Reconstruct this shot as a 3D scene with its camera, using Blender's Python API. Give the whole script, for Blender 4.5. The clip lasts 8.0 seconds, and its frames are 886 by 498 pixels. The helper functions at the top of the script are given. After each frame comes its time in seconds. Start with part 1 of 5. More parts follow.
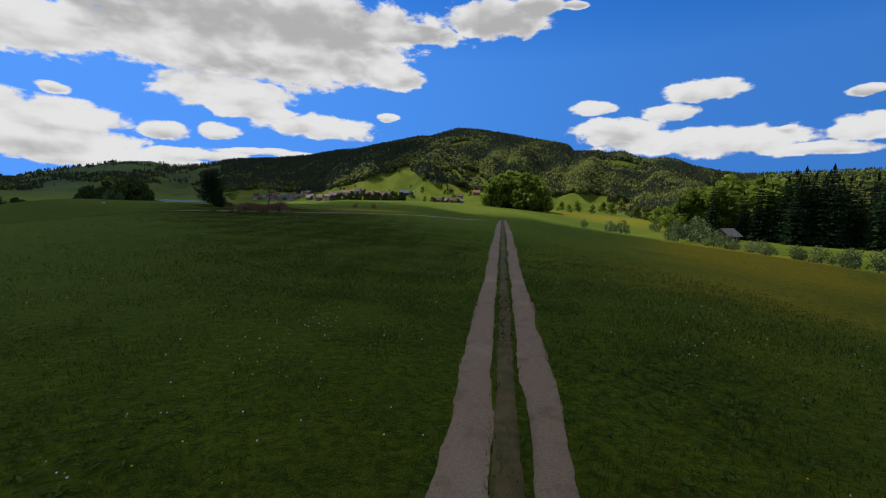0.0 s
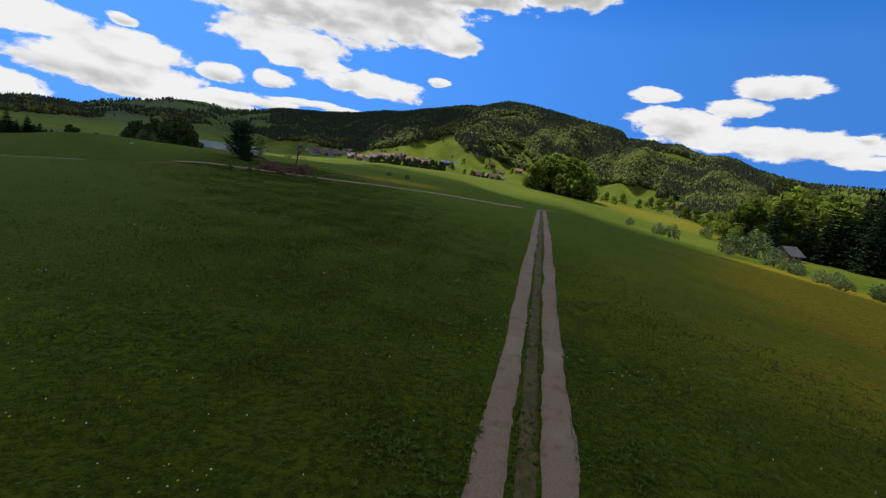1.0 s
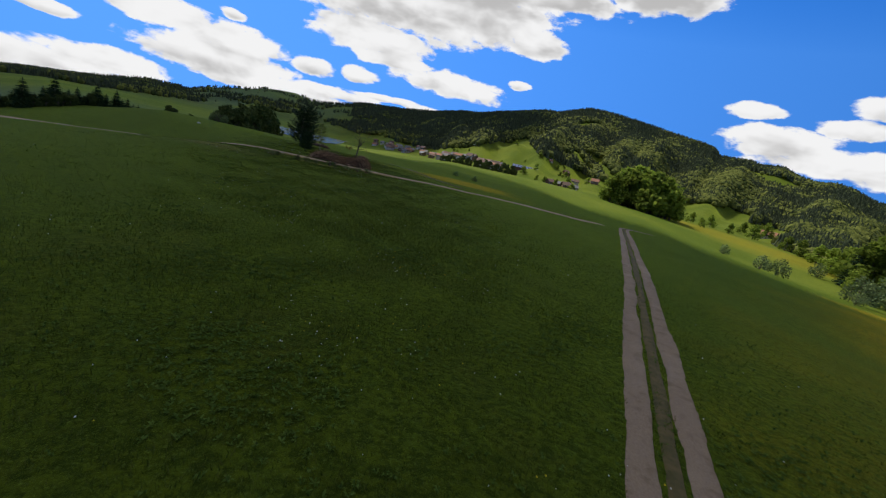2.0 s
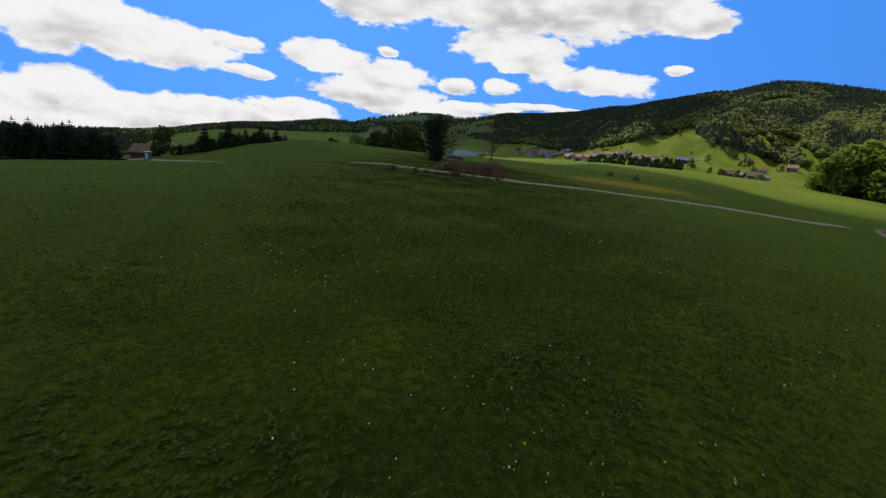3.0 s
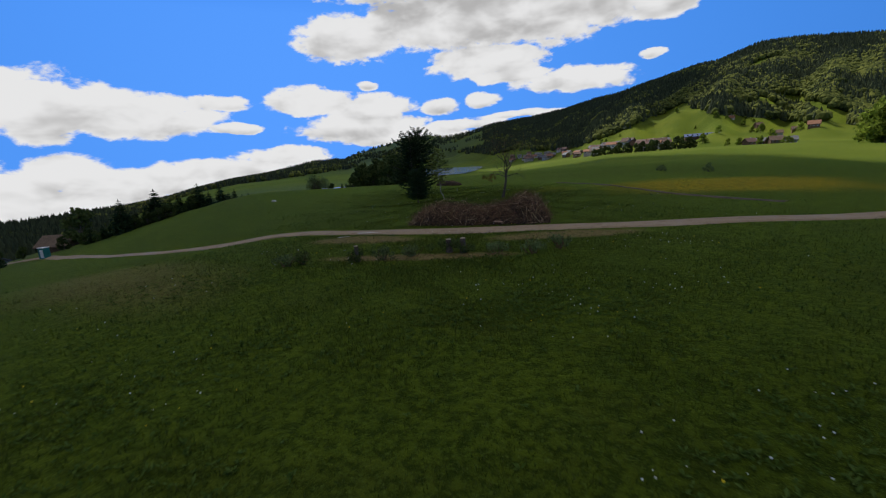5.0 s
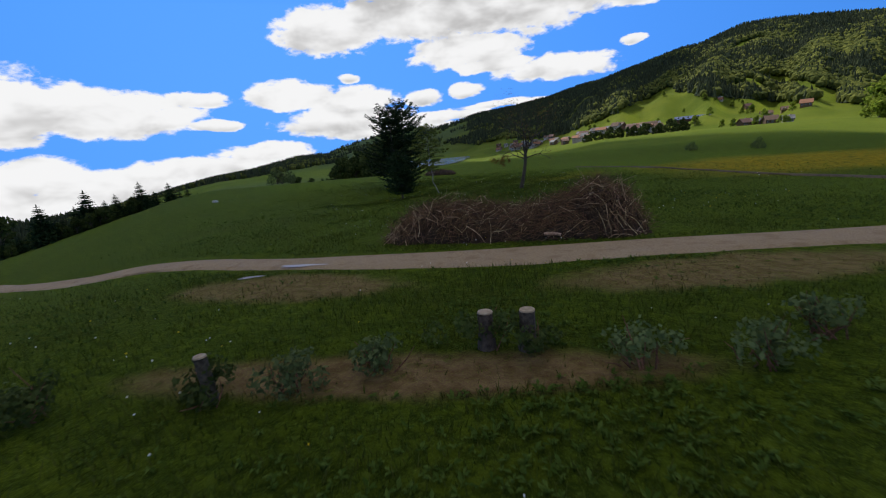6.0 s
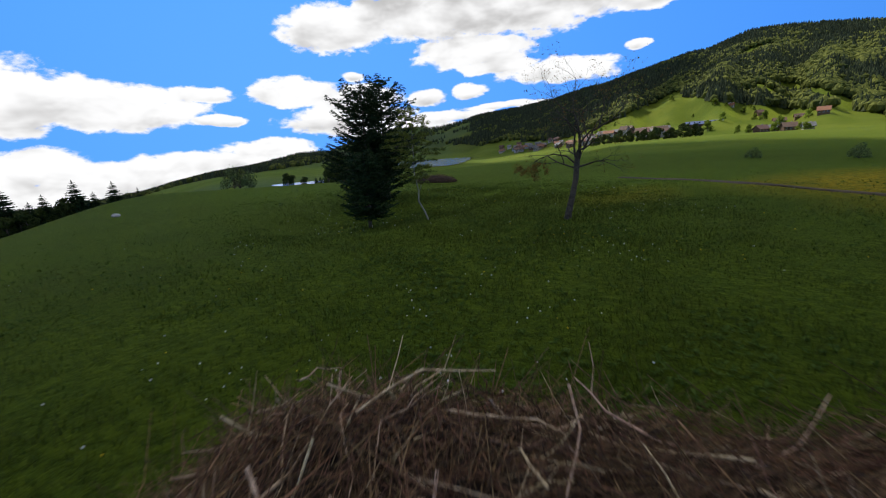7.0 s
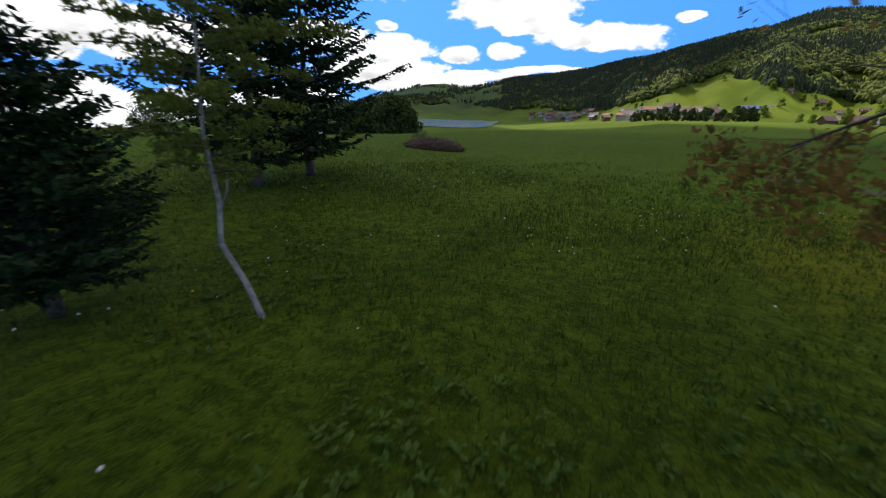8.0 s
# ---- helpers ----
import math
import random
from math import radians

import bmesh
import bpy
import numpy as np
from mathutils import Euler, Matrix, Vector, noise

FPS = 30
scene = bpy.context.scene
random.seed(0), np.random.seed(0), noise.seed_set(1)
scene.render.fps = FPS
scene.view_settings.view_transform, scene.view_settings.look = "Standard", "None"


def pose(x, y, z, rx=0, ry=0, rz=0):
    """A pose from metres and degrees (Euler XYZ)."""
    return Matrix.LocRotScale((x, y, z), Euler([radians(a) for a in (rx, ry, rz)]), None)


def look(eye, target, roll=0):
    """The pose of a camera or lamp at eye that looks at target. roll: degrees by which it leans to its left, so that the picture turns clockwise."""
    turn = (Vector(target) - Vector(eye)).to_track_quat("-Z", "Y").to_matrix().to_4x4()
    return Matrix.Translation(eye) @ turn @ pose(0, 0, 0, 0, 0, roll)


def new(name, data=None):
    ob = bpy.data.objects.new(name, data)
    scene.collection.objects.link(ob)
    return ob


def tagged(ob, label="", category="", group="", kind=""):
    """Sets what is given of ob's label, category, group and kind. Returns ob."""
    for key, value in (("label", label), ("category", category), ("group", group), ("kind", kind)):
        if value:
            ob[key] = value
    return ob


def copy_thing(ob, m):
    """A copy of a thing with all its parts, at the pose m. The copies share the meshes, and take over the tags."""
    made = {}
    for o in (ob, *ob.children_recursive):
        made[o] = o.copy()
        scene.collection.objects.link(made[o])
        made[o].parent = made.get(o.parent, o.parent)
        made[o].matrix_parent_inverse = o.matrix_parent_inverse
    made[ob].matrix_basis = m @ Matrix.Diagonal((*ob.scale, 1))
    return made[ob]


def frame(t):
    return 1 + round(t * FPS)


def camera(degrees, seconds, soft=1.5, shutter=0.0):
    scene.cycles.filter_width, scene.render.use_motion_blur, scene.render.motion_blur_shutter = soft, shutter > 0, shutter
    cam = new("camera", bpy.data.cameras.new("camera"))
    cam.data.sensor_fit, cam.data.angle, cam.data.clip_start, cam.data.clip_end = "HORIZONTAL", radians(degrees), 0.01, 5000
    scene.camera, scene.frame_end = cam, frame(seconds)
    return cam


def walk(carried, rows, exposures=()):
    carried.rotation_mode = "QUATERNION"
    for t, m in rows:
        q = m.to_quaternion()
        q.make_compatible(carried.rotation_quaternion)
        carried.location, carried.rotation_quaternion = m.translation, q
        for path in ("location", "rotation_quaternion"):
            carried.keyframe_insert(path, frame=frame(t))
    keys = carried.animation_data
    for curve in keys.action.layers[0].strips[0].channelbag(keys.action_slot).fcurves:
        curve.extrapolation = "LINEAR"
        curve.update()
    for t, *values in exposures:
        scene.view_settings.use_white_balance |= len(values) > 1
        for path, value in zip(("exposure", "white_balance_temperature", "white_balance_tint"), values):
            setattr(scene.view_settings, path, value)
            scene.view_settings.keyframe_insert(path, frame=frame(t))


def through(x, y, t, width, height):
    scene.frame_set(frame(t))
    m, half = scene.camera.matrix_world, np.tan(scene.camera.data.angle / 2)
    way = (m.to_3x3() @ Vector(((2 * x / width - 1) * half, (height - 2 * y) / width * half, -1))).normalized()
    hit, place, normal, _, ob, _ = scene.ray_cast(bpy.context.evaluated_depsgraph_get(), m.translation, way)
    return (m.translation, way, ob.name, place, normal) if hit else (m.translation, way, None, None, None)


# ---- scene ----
cam = camera(92.0, 8.0, soft=1.15, shutter=0.08)

# seconds, place, then yaw (to the left of +y), pitch and roll in degrees
ROWS = [
    (0.00, -0.09, -0.00, 4.10, -0.43, -6.33, 1.86),
    (0.50, 0.37, 3.14, 5.18, 0.80, -10.33, 3.82),
    (1.00, 0.49, 7.40, 6.00, 3.58, -10.52, 8.68),
    (1.20, 0.84, 9.30, 6.00, 3.71, -10.45, 8.82),
    (2.30, -1.43, 21.19, 6.02, 17.10, -12.94, 12.44),
    (2.50, -2.22, 23.75, 5.78, 20.67, -13.47, 10.44),
    (2.80, -3.52, 27.81, 5.37, 27.02, -14.15, 6.75),
    (3.00, -4.55, 30.58, 5.11, 31.87, -14.08, 6.58),
    (3.20, -5.42, 33.47, 5.01, 36.91, -14.90, 14.83),
    (3.30, -6.00, 34.85, 4.95, 38.48, -15.26, 18.08),
    (3.50, -7.44, 37.56, 4.84, 39.25, -15.31, 18.26),
    (3.70, -8.68, 40.44, 4.76, 41.31, -13.20, 16.38),
    (4.00, -11.28, 44.50, 5.23, 40.39, -11.83, 10.52),
    (4.50, -15.81, 50.85, 5.58, 37.05, -11.73, 3.79),
    (5.00, -20.30, 56.64, 5.56, 33.21, -11.59, -3.64),
    (5.20, -22.15, 58.92, 5.43, 32.07, -12.12, -4.50),
    (6.30, -30.02, 71.33, 4.40, 31.70, -12.79, -5.31),
    (6.50, -31.05, 73.58, 4.43, 31.61, -12.76, -4.96),
    (7.00, -35.28, 80.74, 4.54, 31.69, -12.74, -3.93),
    (7.50, -39.40, 89.12, 4.41, 32.14, -14.80, -2.44),
    (7.70, -40.92, 92.39, 4.10, 32.95, -16.11, -1.90),
    (8.00, -43.02, 97.04, 3.76, 33.90, -17.66, 1.60),
]


def aim(t, x, y, z, yaw, pitch, roll):
    a, b = radians(yaw), radians(pitch)
    way = Vector((-math.sin(a) * math.cos(b), math.cos(a) * math.cos(b), math.sin(b)))
    return (t, look((x, y, z), Vector((x, y, z)) + way, roll))


walk(cam, [aim(*row) for row in ROWS], [(0.0, -0.22), (0.5, -0.12), (1.2, -0.02), (3.3, -0.0), (4.0, -0.12), (5.0, -0.18), (6.3, 0.10), (7.0, 0.17), (7.5, 0.06), (8.0, 0.40)])

# ------------------------------------------------------------------ light
SUN_AZ, SUN_EL = 48.0, 52.0          # degrees to the left of +y, and up


def toward(az, el):
    a, e = radians(az), radians(el)
    return Vector((-math.sin(a) * math.cos(e), math.cos(a) * math.cos(e), math.sin(e)))


sun = new("sun", bpy.data.lights.new("sun", "SUN"))
sun.data.energy, sun.data.angle, sun.data.color = 5.0, radians(0.53), (1.0, 0.95, 0.87)
sun.matrix_world = look((0, 0, 60), Vector((0, 0, 60)) - toward(SUN_AZ, SUN_EL))


class Nodes:
    """Short ways to add shader nodes to one tree."""

    def __init__(self, tree):
        self.tree = tree
        tree.nodes.clear()

    def add(self, kind, operation=None, use_clamp=None, interpolation_type=None, data_type=None, sky_type=None, sun_disc=None, vector_type=None):
        node = self.tree.nodes.new(kind)
        if operation is not None:
            node.operation = operation
        if use_clamp is not None:
            node.use_clamp = use_clamp
        if interpolation_type is not None:
            node.interpolation_type = interpolation_type
        if data_type is not None:
            node.data_type = data_type
        if sky_type is not None:
            node.sky_type = sky_type
        if sun_disc is not None:
            node.sun_disc = sun_disc
        if vector_type is not None:
            node.vector_type = vector_type
        return node

    def link(self, a, b):
        self.tree.links.new(a, b)

    def put(self, socket, value):
        if isinstance(value, bpy.types.NodeSocket):
            self.link(value, socket)
        else:
            socket.default_value = value

    def math(self, op, a, b=0.0, c=0.0, clamp=False):
        node = self.add("ShaderNodeMath", operation=op, use_clamp=clamp)
        for socket, value in zip(node.inputs, (a, b, c)):
            self.put(socket, value)
        return node.outputs[0]

    def vmath(self, op, a, b=(0, 0, 0)):
        node = self.add("ShaderNodeVectorMath", operation=op)
        self.put(node.inputs[0], a)
        self.put(node.inputs[1], b)
        return node.outputs[0]

    def noise(self, vector, scale, detail=4.0, rough=0.55, distortion=0.0):
        node = self.add("ShaderNodeTexNoise")
        self.put(node.inputs["Vector"], vector)
        for key, value in (("Scale", scale), ("Detail", detail), ("Roughness", rough), ("Distortion", distortion)):
            node.inputs[key].default_value = value
        return node.outputs["Fac"]

    def step(self, value, low, high):
        node = self.add("ShaderNodeMapRange", interpolation_type="SMOOTHSTEP")
        self.put(node.inputs["Value"], value)
        self.put(node.inputs["From Min"], low)
        self.put(node.inputs["From Max"], high)
        return node.outputs[0]

    def mix(self, fac, a, b):
        node = self.add("ShaderNodeMix", data_type="RGBA")
        self.put(node.inputs[0], fac)
        for socket, value in ((node.inputs[6], a), (node.inputs[7], b)):
            self.put(socket, value if isinstance(value, bpy.types.NodeSocket) else (*value, 1.0))
        return node.outputs[2]


# cumulus clouds as azimuth, elevation, half width, half height in degrees
BIG_BANK = [(42.8, 14.9, 7.3, 2.8), (30.6, 16.6, 12.0, 3.6), (21.0, 16.9, 13.4, 4.5), (26.0, 11.6, 7.6, 2.2), (23.5, 9.9, 6.2, 1.0), (12.5, 16.8, 8.0, 3.0), (5.7, 15.3, 2.8, 1.7),
            (6.7, 20.0, 9.8, 1.4), (-6.4, 21.9, 7.4, 2.2), (-11.2, 23.0, 4.1, 1.0), (-15.6, 22.9, 1.9, 0.5), (6.4, 15.1, 4.3, 1.4), (23.1, 20.4, 24.5, 3.3)]
MIDDLE = [(52, 1.8, 6, 1.3), (58, 0.6, 7, 1.4), (30, 4.4, 6, 0.8), (57.4, 5.2, 3, 0.7), (48.7, 8.1, 5.5, 1.8), (41.6, 9.7, 1.5, 0.5), (40.5, 7.1, 5.1, 1.9), (42.3, 4.9, 8.4, 1.8), (32.4, 6.9, 2.7, 1.1), (26.8, 7.4, 2.5, 0.9),
          (16, 8.7, 7.6, 1.6), (7.4, 10.5, 1.7, 0.5), (36.8, 3.6, 10, 1.2), (21.7, 5.2, 6.9, 0.5)]
LEFT_BANK = [(72.1, 7.4, 8.6, 2.7), (66.4, 6.6, 8.4, 2.4), (82.7, 1.4, 4.8, 2.7), (58.4, 8.1, 3.4, 1), (72.3, 0.3, 3.4, 2), (75.8, -2.2, 9, 1.7), (64, -0.7, 8.2, 1.5),
             (74.6, 7.4, 4.4, 3.8), (73.8, 1, 3.7, 2.2), (77, -1, 3.9, 2.7), (68, -0.6, 6.1, 2), (62.5, 0.5, 5, 1.7), (90, 6, 9, 3), (104, 12, 12, 5),
             (125, 8, 14, 5), (150, 14, 12, 6)]
RIGHT_BANK = [(-30.2, 13.2, 4.3, 1.2), (-27.1, 11.1, 3.2, 1.0), (-18.7, 11.8, 3.0, 0.9), (-30.5, 7.7, 11.6, 1.7), (-21.5, 9.0, 5.1, 1.7), (-38.2, 8.6, 0.9, 0.4), (-43.9, 11.6, 1.5, 0.6),
              (-43.7, 8.2, 2.6, 1.4), (-40.4, 6.4, 5.2, 0.8), (-62, 8, 10, 3), (-85, 12, 12, 4), (-120, 10, 16, 6), (-155, 16, 14, 6)]
CLOUD_WHITE, CLOUD_GREY = (9.0, 9.0, 9.05), (5.1, 5.05, 5.05)


def build_sky():
    world = bpy.data.worlds.new("sky")
    scene.world = world
    world.use_nodes = True
    n = Nodes(world.node_tree)
    sky = n.add("ShaderNodeTexSky", sky_type="NISHITA", sun_disc=False)
    sky.sun_elevation, sky.sun_rotation = radians(SUN_EL), radians(-SUN_AZ)
    sky.altitude, sky.air_density, sky.dust_density, sky.ozone_density = 700, 1.0, 0.15, 3.0
    deep = n.add("ShaderNodeHueSaturation")
    deep.inputs["Hue"].default_value, deep.inputs["Saturation"].default_value, deep.inputs["Value"].default_value = 0.515, 1.40, 1.56
    n.link(sky.outputs[0], deep.inputs["Color"])
    way = n.add("ShaderNodeTexCoord").outputs["Generated"]
    xyz = n.add("ShaderNodeSeparateXYZ")
    n.link(way, xyz.inputs[0])
    over = n.add("ShaderNodeCombineXYZ")
    n.link(xyz.outputs[0], over.inputs[0])
    n.link(xyz.outputs[1], over.inputs[1])
    n.link(n.math("MAXIMUM", xyz.outputs[2], 0.30), over.inputs[2])
    n.link(n.vmath("NORMALIZE", over.outputs[0]), sky.inputs["Vector"])
    az = n.math("MULTIPLY", n.math("ARCTAN2", n.math("MULTIPLY", xyz.outputs[0], -1.0), xyz.outputs[1]), 57.2958)
    el = n.math("MULTIPLY", n.math("ARCSINE", xyz.outputs[2]), 57.2958)
    flat = n.add("ShaderNodeCombineXYZ")
    n.link(az, flat.inputs[0])
    n.link(n.math("MULTIPLY", el, 1.9), flat.inputs[1])
    warp = n.add("ShaderNodeTexNoise")
    n.link(flat.outputs[0], warp.inputs["Vector"])
    for key, value in (("Scale", 0.16), ("Detail", 3.0), ("Roughness", 0.55)):
        warp.inputs[key].default_value = value
    shift = n.vmath("MULTIPLY", n.vmath("SUBTRACT", warp.outputs["Color"], (0.5, 0.5, 0.5)), (2.6, 1.2, 0.0))
    pair = n.add("ShaderNodeCombineXYZ")
    n.link(az, pair.inputs[0])
    n.link(el, pair.inputs[1])
    where = n.vmath("ADD", pair.outputs[0], shift)
    where = n.vmath("MULTIPLY", where, (1, 1, 0))

    def nearest(lower):
        best = None
        for a, e, w, h in BIG_BANK + MIDDLE + LEFT_BANK + RIGHT_BANK:
            off = n.vmath("MULTIPLY", n.vmath("SUBTRACT", where, (a, e - lower * h, 0)), (1 / w, 1 / h, 0))
            dot = n.add("ShaderNodeVectorMath", operation="DOT_PRODUCT")
            n.link(off, dot.inputs[0])
            n.link(off, dot.inputs[1])
            best = dot.outputs["Value"] if best is None else n.math("MINIMUM", best, dot.outputs["Value"])
        return n.math("SUBTRACT", 1.0, best)

    body, belly = nearest(0.0), nearest(0.55)
    puffs = n.noise(flat.outputs[0], 0.34, 9.0, 0.60, 0.2)
    ragged = n.math("ADD", body, n.math("MULTIPLY", n.math("SUBTRACT", puffs, 0.5), 2.3))
    mask = n.step(ragged, -0.10, 0.34)
    # broken cloud goes on overhead
    above = n.noise(n.vmath("MULTIPLY", way, (1, 1, 1)), 2.6, 6.0, 0.55)
    mask = n.math("MAXIMUM", mask, n.math("MULTIPLY", n.step(el, 27.0, 36.0), n.step(above, 0.30, 0.46)))
    soft = n.noise(flat.outputs[0], 0.20, 3.0, 0.5, 0.2)
    shade = n.math("ADD", n.math("MULTIPLY", n.math("SUBTRACT", belly, body), 0.55), n.math("MULTIPLY", n.math("SUBTRACT", soft, 0.45), 2.4))
    shade = n.math("ADD", shade, n.math("MULTIPLY", n.step(el, 12.0, 22.0), 0.8))
    mass = n.math("ADD", body, n.math("MULTIPLY", n.math("SUBTRACT", n.noise(flat.outputs[0], 0.30, 3.0, 0.5), 0.5), 1.6))
    shade = n.math("MULTIPLY", n.step(shade, -0.15, 0.95), n.step(mass, 0.0, 0.7))
    shade = n.math("MAXIMUM", shade, n.step(el, 27.0, 36.0))
    cloud = n.mix(shade, CLOUD_WHITE, CLOUD_GREY)
    out = n.add("ShaderNodeBackground")
    out.inputs["Strength"].default_value = 0.1
    n.link(n.mix(mask, deep.outputs[0], cloud), out.inputs["Color"])
    n.link(out.outputs[0], n.add("ShaderNodeOutputWorld").inputs[0])


build_sky()

# ------------------------------------------------------------------ the lie of the land
REF = np.array([-20.0, 55.0])


def smooth(v):
    v = np.clip(v, 0.0, 1.0)
    return v * v * (3 - 2 * v)


def fbm(x, y, size, octaves=4, seed=0.0):
    """Cheap sum of sines that stands in for rolling ground."""
    total, weight = 0.0, 1.0
    for k in range(octaves):
        a = seed + 1.7 * k
        u, v = x * math.cos(a) - y * math.sin(a), x * math.sin(a) + y * math.cos(a)
        total = total + weight * (np.sin(u / size + 1.3 * np.sin(v / size * 0.7 + a)) * np.cos(v / size * 1.1 + a))
        weight *= 0.5
        size *= 0.47
    return total


def polar(x, y):
    dx, dy = x - REF[0], y - REF[1]
    return np.degrees(np.arctan2(-dx, dy)), np.hypot(dx, dy)


# skyline round the place: azimuth, elevation in degrees; then the distance of the ridge and of its foot
SKY_AZ = [-180, -100, -60, -46, -42, -38, -36, -34, -31.9, -30.2, -28.7, -27.3, -25.5, -24.2, -22, -21.1, -18.1, -17.4, -15.7, -12.2, -8.6, -4.9, -2.7, -1, 0.7, 3, 5, 8.8, 11, 13.5, 17, 21.3, 25.6, 29.8, 32.3, 34, 36.8, 39.4, 43.2, 45, 49.2, 51.4, 54.6, 58.8, 62.1, 65.4, 68, 71, 74, 78.6, 81, 83, 85, 87.2, 92, 120, 180]
SKY_EL = [2.90, 2.90, 3.90, 4.37, 4.19, 4.08, 3.97, 4.15, 4.63, 5.42, 5.71, 5.50, 5.89, 6.48, 6.36, 6.66, 6.62, 7.41, 7.78, 8.33, 8.96, 9.39, 9.44, 8.95, 8.36, 8.19, 7.70, 6.82, 6.26, 5.94, 5.11, 4.48, 4.15, 3.20, 2.98, 3.44, 3.22, 2.55, 1.72, 1.05, 0.95, 0.45, -0.20, -0.70, -1.30, -2.10, -2.50, -2.90, -3.60, -3.89, -3.63, -3.08, -2.02, -1.80, 0.30, 1.10, 3.10]
RIDGE_AZ = [-180, -100, -60, -46, -36, -34, -30, -24, -18, 0, 2, 6, 11, 16, 22, 27, 31, 36, 42, 50, 61, 68, 71, 74, 80, 90, 120, 180]
RIDGE_FAR = [1500, 1500, 2600, 2900, 2900, 1500, 1350, 1450, 1500, 1550, 1600, 1650, 1750, 1900, 2100, 2300, 2500, 2500, 2700, 2900, 2800, 2500, 1500, 750, 700, 650, 700, 1500]
FOOT_AZ = [-180, -100, -60, -45, -34, -28, -18, -8, 0, 12, 16, 22, 27, 31, 42, 46, 50, 55, 61, 68, 71, 74, 80, 90, 120, 180]
FOOT_FAR = [500, 450, 480, 420, 380, 420, 470, 430, 420, 430, 600, 800, 900, 930, 950, 950, 900, 900, 1000, 800, 500, 300, 260, 200, 300, 500]
EDGE_AZ = [-180, -90, -60, -45, -29, -15, 0, 10, 20, 30, 38, 45, 52, 57, 62, 68, 76, 90, 180]
EDGE_FAR = [60, 80, 95, 100, 105, 110, 115, 130, 135, 115, 86, 82, 84, 88, 105, 140, 150, 150, 60]
FLOOR_AZ = [-180, -60, -45, -38, -30, -18, -8, 2, 12, 20, 25.5, 44, 52, 58, 66, 70, 75, 82, 95, 180]
FLOOR_Z = [-9, -9, -9, -8.5, -5, 0, 3, 3.5, 2, -4, -9.3, -9.3, -10, -14, -35, -50, -45, -25, -15, -9]


def rise_of(az, r):
    far, foot = np.interp(az, RIDGE_AZ, RIDGE_FAR), np.interp(az, FOOT_AZ, FOOT_FAR)
    return (r - foot) / (far - foot)


def ground(x, y):
    x, y = np.asarray(x, float), np.asarray(y, float)
    az, r = polar(x, y)
    z = 1.1 * smooth((y - 22) / 48) * smooth((18 - x) / 30)
    beside = 0.99 * x - 0.143 * y                                  # how far to the right of the farm track
    ramp = np.clip(beside - 4, 0, 80)
    z = z - 0.092 * ramp * smooth(ramp / 14) - 1.0 * smooth((y - 70) / 60) * smooth((x + 12) / 25)
    z = z + 0.10 * fbm(x, y, 9.0, 3, 2.0) * smooth((r + 5) / 30)
    # the meadow tips away to the west, beyond the crest of the mound
    tip = np.minimum(-0.5 * (x + 52) - 0.86 * (y - 76) + 4.0, 0.44 * (-43 - x))
    z = z - 0.25 * 0.5 * (tip + np.sqrt(tip * tip + 9.0)) * smooth((-36 - x) / 20)
    edge = np.interp(az, EDGE_AZ, EDGE_FAR)
    floor = np.interp(az, FLOOR_AZ, FLOOR_Z)
    drop = smooth((r - edge) / (edge * 1.0))
    z = z * (1 - drop) + floor * drop
    z = z + 1.0 * np.exp(-(((x + 92) / 22) ** 2 + ((y - 112) / 22) ** 2)) - 0.6 * np.exp(-(((x + 54) / 4.5) ** 2 + ((y - 99) / 5) ** 2))
    far, el = np.interp(az, RIDGE_AZ, RIDGE_FAR), np.interp(az, SKY_AZ, SKY_EL)
    top = 5.0 + far * np.tan(np.radians(el))
    rise = np.clip(rise_of(az, r), 0, 1)
    climb = rise ** np.where(top > floor, 1.3, 0.55) * (1 - 0.10 * np.sin(rise * np.pi) ** 2)
    big = np.clip(np.abs(top - floor) / 220, 0, 1)
    swell = fbm(x, y, 130, 4, 0.4) * 16 * np.sin(rise * np.pi) * big
    spur = np.sin(az * 0.55 + 0.9 + 1.2 * np.sin(rise * 2.6 + az * 0.11)) + 0.5 * np.sin(az * 1.5 + 3.0 * rise) + 0.75
    swell = swell + (spur - 0.75) * 15 * np.sin(np.clip(rise * 1.15, 0, 1) * np.pi) * big
    after = np.maximum(r - far, 0) * np.tan(np.radians(0.6 + np.maximum(0, -el)))
    return z + (top - floor) * climb + swell - after


def ground_z(x, y):
    return float(ground(x, y))


# ------------------------------------------------------------------ materials
MATS = {}


def material(name):
    mat = bpy.data.materials.new(name)
    mat.use_nodes = True
    MATS[name] = mat
    return mat, Nodes(mat.node_tree)


def finish(n, color, rough=0.8, bump=None, strength=0.4, distance=0.05, spec=0.3):
    shader = n.add("ShaderNodeBsdfPrincipled")
    n.put(shader.inputs["Base Color"], color if isinstance(color, bpy.types.NodeSocket) else (*color, 1.0))
    n.put(shader.inputs["Roughness"], rough)
    shader.inputs["Specular IOR Level"].default_value = spec
    if bump is not None:
        node = n.add("ShaderNodeBump")
        node.inputs["Strength"].default_value, node.inputs["Distance"].default_value = strength, distance
        n.link(bump, node.inputs["Height"])
        n.link(node.outputs[0], shader.inputs["Normal"])
    n.link(shader.outputs[0], n.add("ShaderNodeOutputMaterial").inputs[0])
    return shader


def place(n):
    return n.add("ShaderNodeNewGeometry").outputs["Position"]


